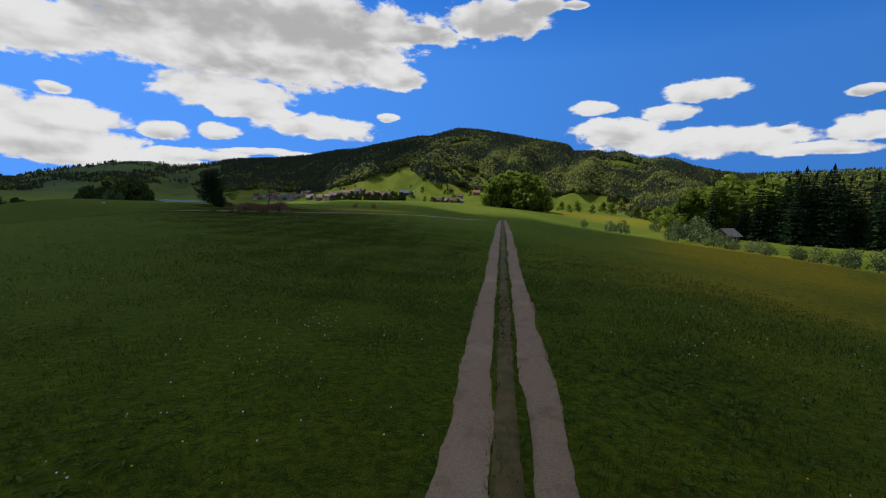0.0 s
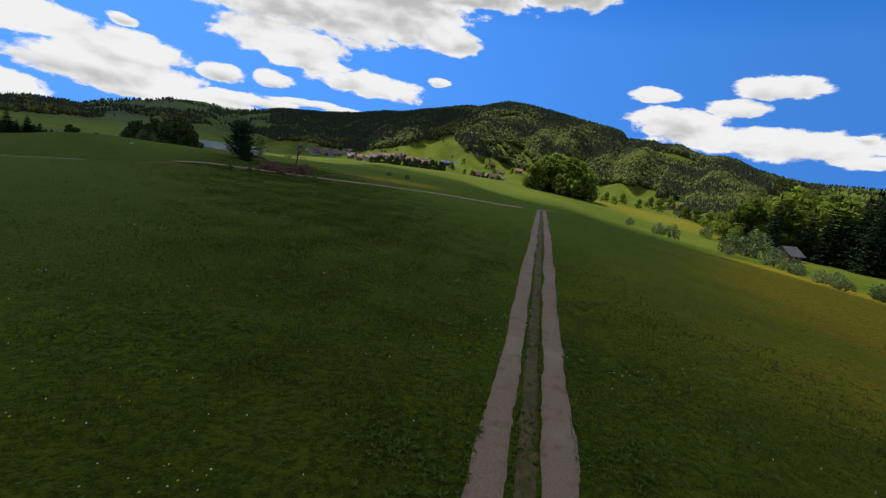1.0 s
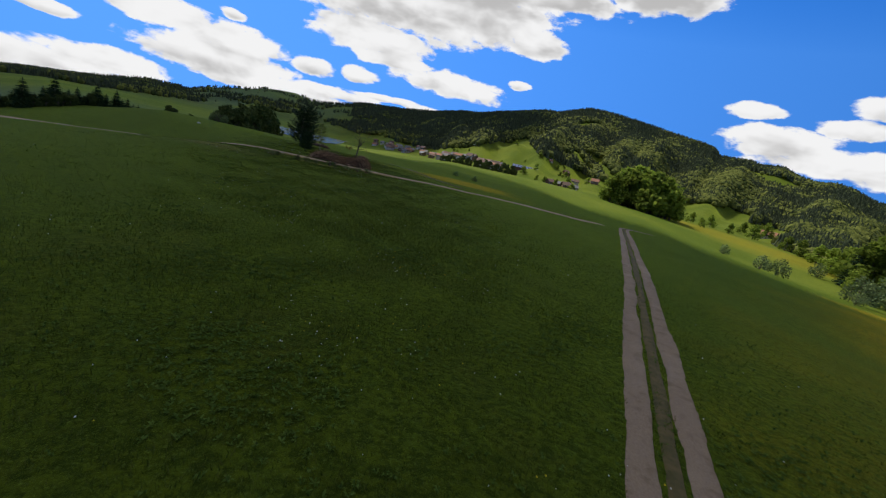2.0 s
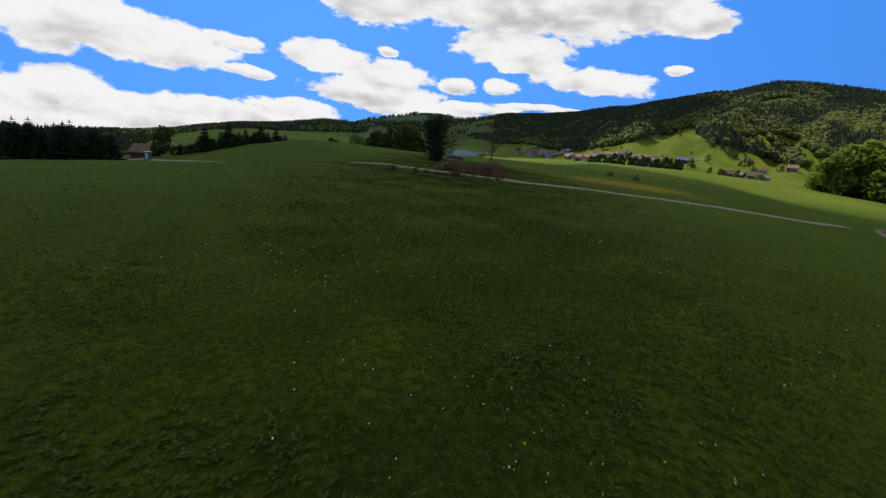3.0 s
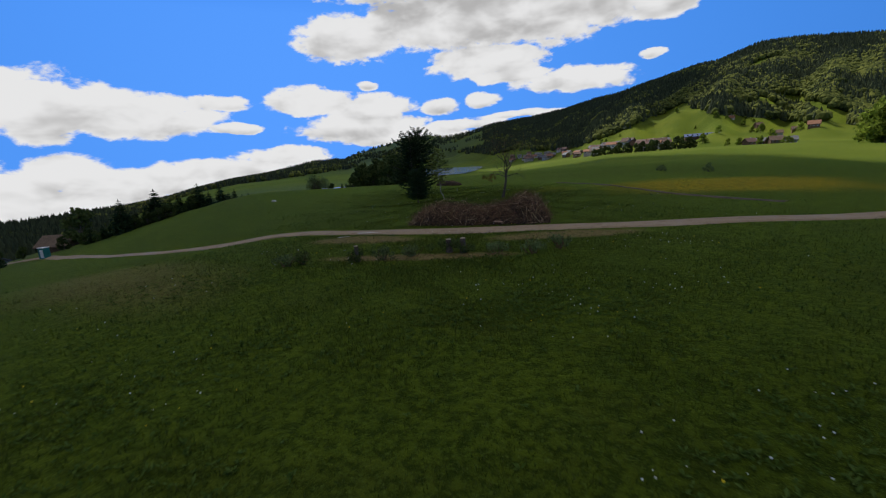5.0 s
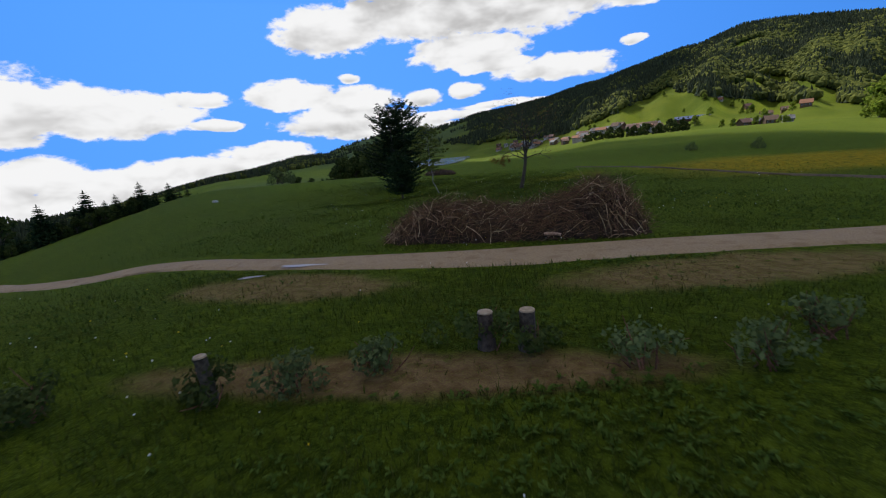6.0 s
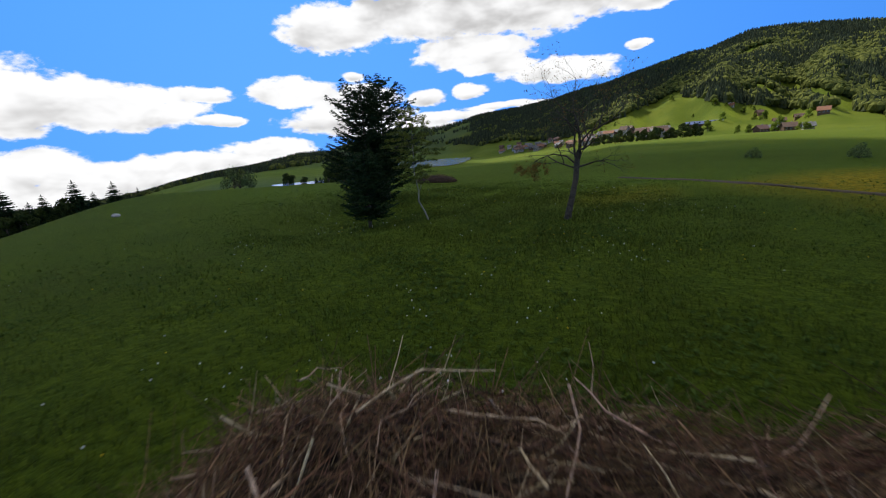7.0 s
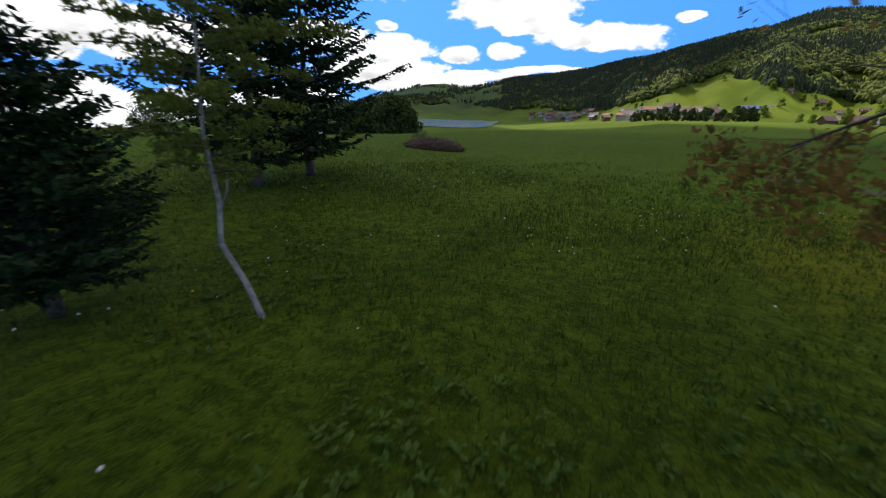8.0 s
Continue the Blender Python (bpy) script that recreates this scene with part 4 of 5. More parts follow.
# ------------------------------------------------------------------ rows and woods further off
def far_trees():
    rng = np.random.default_rng(40)
    # spruces along the hedge below the mound
    master = conifer_crown(6.8, 3.0, 31, 22, 11, 5, 0.02, 0.30, 0, 0.15, 0.88)
    first = plant("spruce_tree", *from_eye(BEND, 67.5, 115), master, "spruce_needles", stem(6.6, 0.16, 2, 0.01),
                  label="dark green spruce at the edge of the meadow", group="spruces by the meadow")
    spot = [(64.5, 118, 1.0), (65.4, 119, 0.72), (60.3, 118, 0.85), (58.2, 121, 0.80), (57.5, 123, 0.6), (56.9, 124, 0.7), (56.2, 126, 0.62), (55.5, 128, 0.7), (54.8, 130, 0.66), (59.4, 119, 0.6), (63.2, 118, 0.6), (62.3, 118, 0.66),
            (61.2, 118, 0.5), (66.3, 117, 0.5), (69.2, 116, 0.45), (70.2, 117, 0.5)]
    copies(first, [(*from_eye(BEND, a, r), s) for a, r, s in spot], rng, 0.95, 1.05)
    # dark wood beyond the barn
    spots = [(*from_eye(TURNING, rng.uniform(69.9, 86), rng.uniform(120, 155)), rng.uniform(0.8, 1.25)) for _ in range(64)]
    copies(first, spots, rng, 0.9, 1.15, "dark spruce in a dense wood")
    # round-crowned trees
    lumps = lumps_for(8.0, 6.6, 51, 14, 0.14)
    oak = plant("broadleaf_tree", *from_eye(BEND, 71.2, 134), leaf_cloud(lumps, 1050, 0.42, 52), "dull_leaves", joined([stem(5.5, 0.2, 53)] + limbs_for(8.0, lumps, 0.2)),
                label="rounded dull green broadleaf tree", group="broadleaf trees")
    lumps = lumps_for(9.0, 8.0, 54, 18, 0.10)
    beech = plant("broadleaf_tree", *from_eye(START, -29.2, 236), leaf_cloud(lumps, 950, 0.48, 55), "fresh_leaves", joined([stem(6.0, 0.24, 56)] + limbs_for(9.0, lumps, 0.24)),
                  label="broadleaf tree with fresh light green spring leaves", group="broadleaf trees")
    hedge = [(a, 117 + rng.uniform(-2, 3), rng.uniform(0.26, 0.42)) for a in np.arange(61.0, 71.0, 0.55)]
    hedge += [(72.6, 126, 0.4), (75.9, 150, 0.4), (78.2, 140, 0.5), (79.2, 132, 0.6), (79.9, 126, 0.75), (77.6, 165, 0.45), (78.7, 180, 0.6), (76.2, 175, 0.4)]
    copies(oak, [(*from_eye(BEND, a, r), s) for a, r, s in hedge], rng, 0.9, 1.1, "dull green tree in a dark hedge below the mound")
    wood = [(a + rng.uniform(-0.25, 0.25), 325 + rng.uniform(-20, 25), s) for a, s in ((36.2, 1.7), (36.9, 2.2), (37.5, 2.5), (38.1, 2.6), (38.7, 2.6), (39.3, 2.4), (39.9, 2.3), (40.5, 2.1),
            (41.1, 2.0), (41.8, 1.9), (42.4, 1.7), (43.0, 1.3), (36.6, 1.8), (37.8, 2.3), (39.0, 2.2), (40.2, 2.0), (41.5, 1.7), (47.3, 1.1), (46.8, 0.9), (45.6, 0.8))]
    copies(oak, [(*from_eye(TURNING, a, r), s) for a, r, s in wood], rng, 0.9, 1.1, "dull green tree in a shaded lakeside copse")
    copies(first, [(*from_eye(TURNING, 43.7, 300), 0.95), (*from_eye(TURNING, 44.2, 305), 0.7)], rng)
    # the bright copse on the valley floor
    spots = []
    for k in range(46):
        a, r = rng.uniform(-13.4, -6.4), rng.uniform(305, 345)
        s = 1.6 + 1.35 * math.sin(math.pi * (a + 13.9) / 8.0) ** 0.8
        spots.append((*from_eye(START, a, r), s * rng.uniform(0.8, 1.0)))
    copies(beech, spots, rng, 0.92, 1.08, "light green beech in a rounded copse")
    # wood on the slope beside the track: beeches in front, spruces behind
    spots = []
    for k in range(64):
        a, r = rng.uniform(-38.5, -27.6), rng.uniform(245, 340)
        spots.append((*from_eye(START, a, r), np.interp(a, [-38, -33, -30, -27.6], [3.1, 3.1, 2.3, 1.4]) * rng.uniform(0.7, 1.05)))
    copies(beech, spots, rng, 0.9, 1.1, "light green tree at the edge of the wood")
    spots = [(*from_eye(START, rng.uniform(-62, -37.6), rng.uniform(225, 262)), rng.uniform(3.5, 4.7)) for _ in range(80)]
    spots += [(*from_eye(START, rng.uniform(-64, -38.5), rng.uniform(262, 310)), rng.uniform(3.7, 4.9)) for _ in range(50)]
    spots += [(*from_eye(START, a, r), s) for a, r, s in ((-32.4, 240, 4.0), (-29.0, 250, 3.2), (-28.6, 256, 2.6), (-35.2, 240, 3.6), (-36.6, 238, 4.4), (-33.8, 262, 3.4))]
    x, y = from_eye(START, -41.0, 232)
    tall = plant("tall_spruce", x, y, conifer_crown(22.0, 4.8, 33, 28, 9, 5, 0.04, 0.35, 0, 0.18, 0.65), "spruce_needles", stem(21.5, 0.35, 34, 0.008),
                 label="tall dark spruce at the edge of the wood", group="spruces of the wood")
    copies(tall, [(a, b, c / 3.35) for a, b, c in spots], rng, 0.9, 1.1)
    # hedge of trees before the village
    spots = [(*from_eye(TURNING, a, 425 + rng.uniform(-15, 15)), rng.uniform(0.65, 1.25)) for a in np.arange(4.6, 15.0, 0.40)]
    copies(oak, spots, rng, 0.85, 1.15, "dull green tree in a row before the village")
    spots = [(*from_eye(START, a, r), s) for a, r, s in ((-15.6, 420, 1.1), (-16.6, 380, 0.9), (-17.6, 460, 1.3), (-19.4, 430, 1.0), (-21.6, 470, 1.2), (-24.4, 430, 1.2), (-25.6, 400, 1.3),
            (-26.8, 360, 1.2), (-20.6, 520, 1.3), (-22.8, 540, 1.4), (-1.6, 520, 0.9), (2.6, 540, 1.0), (4.0, 500, 0.8), (7.0, 560, 1.0), (-3.8, 560, 1.0))]
    copies(beech, spots, rng, 0.8, 1.2)
    # single trees and hedges over the sunlit pastures
    spots = [(*from_eye(TURNING, rng.uniform(-9, 13.5), rng.uniform(560, 1050)), rng.uniform(0.45, 0.95)) for _ in range(44)]
    spots += [(*from_eye(TURNING, -2.0 + 0.35 * k + rng.uniform(-0.1, 0.1), 640 + 14 * k), rng.uniform(0.35, 0.7)) for k in range(16)]
    spots += [(*from_eye(TURNING, az_ + rng.uniform(-0.7, 0.7), r_ + rng.uniform(-12, 12)), rng.uniform(0.4, 0.75)) for az_, r_ in ((-2.3, 440), (-1.0, 445), (0.3, 430), (-3.2, 420), (-0.4, 405), (-2.9, 400), (1.2, 425)) for _ in range(2)]
    copies(beech, spots, rng, 0.85, 1.15, "fresh green tree standing in a sunlit pasture")
    # willow bushes along the brook
    lumps = lumps_for(3.2, 4.2, 61, 9, 0.2)
    bush = plant("willow_bush", *from_eye(START, -28.6, 158), leaf_cloud(lumps, 620, 0.17, 62), "willow_leaves", joined([stem(1.6, 0.12, 63)] + limbs_for(3.2, lumps, 0.1, 0.08)),
                 label="rounded grey-green willow bush by the brook", category="bush", group="willow bushes")
    spots = [(*from_eye(START, a, r), s) for a, r, s in ((-31.4, 196, 3.0), (-30.4, 200, 2.3), (-28.8, 172, 2.4), (-32.8, 165, 1.7), (-33.9, 148, 1.2), (-34.6, 142, 0.9), (-36.4, 128, 0.9), (-37.2, 122, 0.95), (-37.9, 118, 0.8),
             (-39.9, 122, 1.0), (-40.6, 124, 0.8), (-42.1, 122, 1.15), (-43.7, 112, 1.1), (-44.6, 110, 1.2), (-22.9, 172, 1.6), (-21.6, 176, 1.3), (-26.8, 262, 2.0), (-18.4, 190, 1.0), (-46.2, 112, 1.4), (-48, 110, 1.5))]
    copies(bush, spots, rng, 0.92, 1.08)
    # bushes on the crest of the mound
    copies(bush, [(-88.5, 115.5, 0.85), (-87.0, 117.0, 0.7), (-66, 127.5, 0.35), (-22, 140, 0.5), (-30, 150, 0.45)], rng, 0.95, 1.05, "low dull bush in the meadow")
    thorn = thing("thorn_bush", -88.0, 116.0, label="straggly half-bare bush on the mound", category="bush", group="willow bushes")
    pieces, tips, r2 = [], [], np.random.default_rng(71)
    for k in range(6):
        a = k * 1.05
        branching((0, 0, 0), np.array([math.cos(a) * 0.5, math.sin(a) * 0.5, 0.8]), 1.5, 0.05, 2, r2, pieces, tips)
    mesh_object("branch", *joined(pieces), "bark", thorn)
    mesh_object("crown", *leaf_cloud(np.column_stack([np.array(tips), np.full(len(tips), 0.2)]), 420, 0.07, 72), "dull_leaves", thorn)


far_trees()


# pastures between the woods, as azimuth and elevation seen from the meadow
PASTURES = [
    [(18, 0.5), (15.2, 0.9), (11.9, 1.6), (7.5, 3.5), (3.8, 4.7), (0.7, 3.1), (-1.9, 2.5), (-6.7, 1.6), (-8.8, 1.7), (-12, 0.6), (-12, -2), (18, -2)],
    [(-2.7, 4.8), (-3.7, 4.7), (-6.5, 3.9), (-8.7, 2.8), (-10.5, 1.9), (-10.2, 1.0), (-8.2, 1.8), (-5.5, 3.2)],
    [(-13, 1.2), (-15, 1.7), (-16.7, 1.0), (-20, 1.6), (-23.3, 1.6), (-24.6, 0.7), (-29, 0.4), (-29, -3), (-12, -3)],
    [(-21.3, 6.1), (-25.5, 5.5), (-28.5, 4.7), (-25, 4.7), (-21, 5.4)],
    [(60, -3), (18, -3), (18, 0.6), (23, 0.9), (27, 0.5), (31, 1.1), (36, 0.8), (40, 0.9), (46, -0.3), (52, -0.8), (60, -2.6)],
    [(27.0, 2.6), (31, 1.9), (34, 1.6), (34, 1.1), (29, 1.7)],
    [(41, 1.9), (37, 2.9), (33.5, 3.0), (34, 2.4), (39, 1.6)],
]


def inside(x, y, corners):
    hit = np.zeros(len(x), bool)
    for (x0, y0), (x1, y1) in zip(corners, corners[1:] + corners[:1]):
        if y0 != y1:
            hit ^= ((y0 > y) != (y1 > y)) & (x < x0 + (y - y0) * (x1 - x0) / (y1 - y0))
    return hit


def hillside_woods():
    """The wooded slopes: two sheets of small trees, dark conifers and fresh beeches."""
    rng = np.random.default_rng(90)
    count = 190000
    az = np.where(rng.random(count) < 0.62, rng.uniform(-37, 27, count), rng.uniform(-62, 96, count))
    rise = rng.uniform(-0.03, 1.03, count)
    far, foot = np.interp(az, RIDGE_AZ, RIDGE_FAR), np.interp(az, FOOT_AZ, FOOT_FAR)
    r = foot + rise * (far - foot)
    x, y = REF[0] - np.sin(np.radians(az)) * r, REF[1] + np.cos(np.radians(az)) * r
    z = ground(x, y)
    el = np.degrees(np.arctan2(z - 5, r))
    a2, e2 = az + 0.35 * fbm(x, y, 40, 3, 2.0) + rng.normal(0, 0.10, count), el + 0.18 * fbm(x, y, 28, 3, 5.0) + rng.normal(0, 0.05, count)
    keep = (r > 330) & (rise > np.interp(az, [-62, -34, -28, 27], [-0.03, -0.03, 0.02, 0.02]))
    for corners in PASTURES:
        keep &= ~inside(a2, e2, corners)
    # glades, more of them on the hills beyond the lake
    glade = fbm(x, y, 95, 4, 3.1) + 0.45 * fbm(x, y, 33, 3, 5.0) + np.interp(az, [-62, 16, 24, 30, 44, 49, 60, 72], [1.1, 1.2, 0.5, 0.0, 0.1, 0.9, 1.1, 1.2])
    keep &= glade > -0.15
    west = smooth((az - 69) / 3)
    keep &= (west < 0.5) | (fbm(x, y, 40, 3, 1.0) + np.interp(rise, [0, 0.3, 0.6, 1.0], [0.2, 0.9, 1.5, 2.0]) > 0.25)
    keep &= rng.random(count) < np.interp(r, [300, 900, 1600, 2900], [1.0, 0.95, 0.85, 0.5]) * np.interp(az, [42, 46], [1.0, 0.9])
    x, y, z, r, az, rise = x[keep], y[keep], z[keep], r[keep], az[keep], rise[keep]
    beech = (fbm(x, y, 60, 3, 7.7) + np.interp(rise, [0, 0.5, 1], [0.45, 0.05, -0.8]) + rng.normal(0, 0.55, len(x)) + np.interp(az, [-40, -10, 4, 10, 20, 46, 52, 66, 72], [0.30, 0.3, 0.15, -0.5, -0.7, -0.5, -0.5, -0.5, -0.8])) > 0.15

    # conifer: two ragged cones
    a = np.arange(6) * np.pi / 3
    cone_v = np.vstack([np.column_stack([np.cos(a) * 0.5, np.sin(a) * 0.5, np.full(6, 0.08)]), [[0, 0, 0.68]],
                        np.column_stack([np.cos(a + 0.5) * 0.33, np.sin(a + 0.5) * 0.33, np.full(6, 0.42)]), [[0, 0, 1.0]]])
    cone_f = np.array([[k, (k + 1) % 6, 6] for k in range(6)] + [[7 + k, 7 + (k + 1) % 6, 13] for k in range(6)])
    bm = bmesh.new()
    bmesh.ops.create_icosphere(bm, subdivisions=1, radius=0.5)
    ball_v = np.array([v.co[:] for v in bm.verts]) + [0, 0, 0.5]
    ball_f = np.array([[v.index for v in f.verts] for f in bm.faces])
    bm.free()

    def sheet(name, tv, tf, mat, pick, height, width, label):
        n = int(pick.sum())
        h = height * rng.uniform(0.65, 1.3, n) * np.interp(r[pick], [350, 900], [0.68, 1.0])
        w = h * width * rng.uniform(0.8, 1.25, n)
        turn = rng.uniform(0, 6.28, n)
        jitter = rng.uniform(0.72, 1.28, (n, len(tv), 1))
        v = tv[None] * np.concatenate([jitter, jitter, np.ones_like(jitter)], 2)
        if len(tv) > 20:
            v[:, :, 2] += rng.uniform(-0.08, 0.08, (n, len(tv)))
        c, s = np.cos(turn)[:, None], np.sin(turn)[:, None]
        out = np.stack([(v[:, :, 0] * c - v[:, :, 1] * s) * w[:, None] + x[pick][:, None], (v[:, :, 0] * s + v[:, :, 1] * c) * w[:, None] + y[pick][:, None],
                        v[:, :, 2] * h[:, None] + z[pick][:, None] - 0.5], -1)
        faces = tf[None] + (np.arange(n) * len(tv))[:, None, None]
        ob = mesh_object(name, out.reshape(-1, 3), faces.reshape(-1, tf.shape[1]), mat)
        tagged(ob, label, "forest", kind="stuff")

    sheet("conifer_forest", cone_v, cone_f, "forest_conifers", ~beech, 13.0, 0.46, "dark conifer forest covering the hillsides")
    sheet("beech_forest", ball_v, ball_f, "forest_beeches", beech, 10.5, 0.84, "fresh green beech forest covering the hillsides")


hillside_woods()


# ------------------------------------------------------------------ the brush pile by the road
PILE_A, PILE_B = np.array([-39.7, 82.3]), np.array([-30.1, 85.5])


def pile_height(s):
    return np.interp(s, [0, 0.05, 0.12, 0.2, 0.36, 0.55, 0.7, 0.84, 0.93, 1.0], [0.05, 0.5, 1.1, 1.38, 1.30, 1.05, 1.38, 2.05, 1.5, 0.1])


def brush_pile():
    ob = thing("brush_pile", *((PILE_A + PILE_B) / 2), label="long tangled heap of dry brown cut branches beside the road", category="brush pile")
    base = np.array([*((PILE_A + PILE_B) / 2), ground_z(*((PILE_A + PILE_B) / 2))])
    along = np.array([*(PILE_B - PILE_A), 0.0])
    length = np.linalg.norm(along)
    along /= length
    back = np.array([-along[1], along[0], 0.0])
    up = np.array([0, 0, 1.0])
    rng = np.random.default_rng(101)

    def skin(s, f, out=1.0):
        """A point on the heap: s along it, f from its front foot (-1) over the crest to its back foot (1)."""
        h = pile_height(s) * np.cos(np.clip(np.abs(f), 0, 1) * np.pi / 2) ** 0.75
        deep = 1.65 * np.interp(s, [0, 0.08, 0.9, 1], [0.55, 1, 1, 0.6])
        p = np.outer(s * length - length / 2, along) + np.outer(f * deep, back) + np.outer(h * out, up)
        p[:, 2] += ground(p[:, 0] + base[0], p[:, 1] + base[1]) - base[2]
        return p

    # dark inner mass: the shade in the gaps is put into its colour
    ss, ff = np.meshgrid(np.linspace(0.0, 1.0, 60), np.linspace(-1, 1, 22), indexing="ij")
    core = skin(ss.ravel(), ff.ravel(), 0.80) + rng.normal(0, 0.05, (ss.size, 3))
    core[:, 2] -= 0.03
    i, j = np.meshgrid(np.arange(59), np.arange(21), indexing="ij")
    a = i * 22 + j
    mesh_object("matted_core", core, np.stack([a, a + 22, a + 23, a + 1], -1).reshape(-1, 4), "pile_gap_shade", ob, "dark inner mass coloured as the shade between twigs")

    def stick(s, f, l, bend, radius, flow, lift):
        """One crooked stick on the skin; flow mixes lying along the heap with tumbling down its face."""
        p0 = skin(np.array([s]), np.array([f]), 0.95)[0] + up * 0.02
        slope = skin(np.array([s]), np.array([max(f - 0.12, -1.0)]), 0.97)[0] - p0 + up * 0.03
        slope /= np.linalg.norm(slope) + 1e-6
        d = along * flow * rng.choice([-1, 1]) + slope * (1 - abs(flow)) * rng.choice([-1, 1]) + rng.normal(0, 0.22, 3) + up * lift
        d /= np.linalg.norm(d)
        pts, p = [], p0 - d * l / 2
        for k in range(5):
            pts.append(p.copy())
            d = d + rng.normal(0, bend, 3)
            d /= np.linalg.norm(d)
            p = p + d * l / 4
        return pts, np.linspace(radius, radius * 0.35, 5)

    # the fine twigs are past counting
    twigs = []
    for k in range(6200):
        s = rng.uniform(0.01, 0.99)
        f = rng.uniform(-1.0, 0.95)
        flow = np.clip(rng.normal(np.interp(s, [0, 0.3, 0.5, 0.75, 0.9, 1], [0.25, 0.45, 0.8, 0.7, 0.3, 0.2]), 0.3), 0, 1)
        pts, radii = stick(s, f, rng.uniform(0.35, 1.35), 0.22, rng.uniform(0.0035, 0.0095), flow, rng.uniform(-0.05, 0.28))
        twigs.append(tube(pts[::2], radii[::2], 3))
    fine = mesh_object("twig_mass", *joined(twigs), "dry_twig", ob, "fine dry brown twigs")
    fine["kind"] = "stuff"
    # a fringe of thin upright rods along the crest
    fringe = []
    for k in range(800):
        s, f = rng.uniform(0.02, 0.98), rng.normal(0.05, 0.25)
        p = skin(np.array([s]), np.array([np.clip(f, -0.9, 0.9)]), 0.95)[0]
        d = up + rng.normal(0, 0.5, 3)
        d /= np.linalg.norm(d)
        l = rng.uniform(0.15, 0.5) * (1.15 if s > 0.7 else 1.0)
        fringe.append(tube([p, p + d * l * 0.6 + rng.normal(0, 0.03, 3), p + d * l + rng.normal(0, 0.08, 3)], [0.005, 0.0035, 0.0015], 3))
    rods = mesh_object("fringe", *joined(fringe), "dry_twig", ob, "thin upright rods along the crest")
    rods["kind"] = "stuff"
    # pale stripped branches that can be told apart
    for k in range(280):
        s = rng.choice([rng.uniform(0.02, 0.35), rng.uniform(0.35, 0.8), rng.uniform(0.82, 0.98)], p=[0.33, 0.40, 0.27])
        f = rng.uniform(-0.98, 0.75)
        flow = np.clip(rng.normal(np.interp(s, [0, 0.3, 0.45, 0.75, 0.88, 1], [0.15, 0.35, 0.85, 0.8, 0.2, 0.15]), 0.22), 0, 1)
        pts, radii = stick(s, f, rng.uniform(0.5, 1.45), 0.30, rng.uniform(0.007, 0.017), flow, rng.uniform(-0.12, 0.04))
        pieces = [tube(pts, radii, 6)]
        for q in range(rng.integers(0, 3)):
            at = rng.integers(1, 4)
            d = rng.normal(0, 1, 3) + (pts[at] - pts[at - 1]) * 3
            d /= np.linalg.norm(d)
            l = rng.uniform(0.25, 0.6)
            pieces.append(tube([pts[at], pts[at] + d * l * 0.5 + rng.normal(0, 0.02, 3), pts[at] + d * l], [radii[at] * 0.6, radii[at] * 0.4, 0.003], 5))
        mesh_object("branch", *joined(pieces), "dead_wood", ob, smooth_shade=True)
    p = skin(np.array([0.66]), np.array([-0.97]), 1.0)[0] + up * 0.12
    log = tube([p - along * 0.30, p, p + along * 0.28 - up * 0.05], [0.05, 0.06, 0.055], 10)
    mesh_object("log", *log, "dead_wood", ob, "pale sawn log end", smooth_shade=True)


brush_pile()


def brush_heap(x, y, size, seed, label):
    ob = thing("brush_heap", x, y, label=label, category="brush pile")
    rng = np.random.default_rng(seed)
    bm = bmesh.new()
    bmesh.ops.create_icosphere(bm, subdivisions=3, radius=1.0)
    for v in bm.verts:
        v.co = Vector((v.co.x * 2.6, v.co.y * 1.3, max(v.co.z, -0.1) * 0.75)) * size * (1 + 0.12 * noise.noise(v.co * 2.3))
    # dark filling, coloured as the shade under the twigs
    part("matted_core", bm, "pile_gap_shade", ob)
    pieces = []
    for k in range(420):
        a, b = rng.uniform(0, 6.28), rng.uniform(0, 1.35)
        p = np.array([math.cos(a) * math.cos(b) * 2.6, math.sin(a) * math.cos(b) * 1.3, math.sin(b) * 0.75]) * size
        d = rng.normal(0, 1, 3) * [1, 1, 0.6]
        d /= np.linalg.norm(d)
        l = rng.uniform(0.3, 0.9) * size
        pieces.append(tube([p - d * l / 2, p + rng.normal(0, 0.03, 3), p + d * l / 2], [0.010 * size, 0.008 * size, 0.003], 3))
    twigs = mesh_object("twig_mass", *joined(pieces), "dry_twig", ob)
    twigs["kind"] = "stuff"
    return ob


brush_heap(-62.0, 123.5, 1.0, 111, "low dark heap of old brushwood in the meadow")


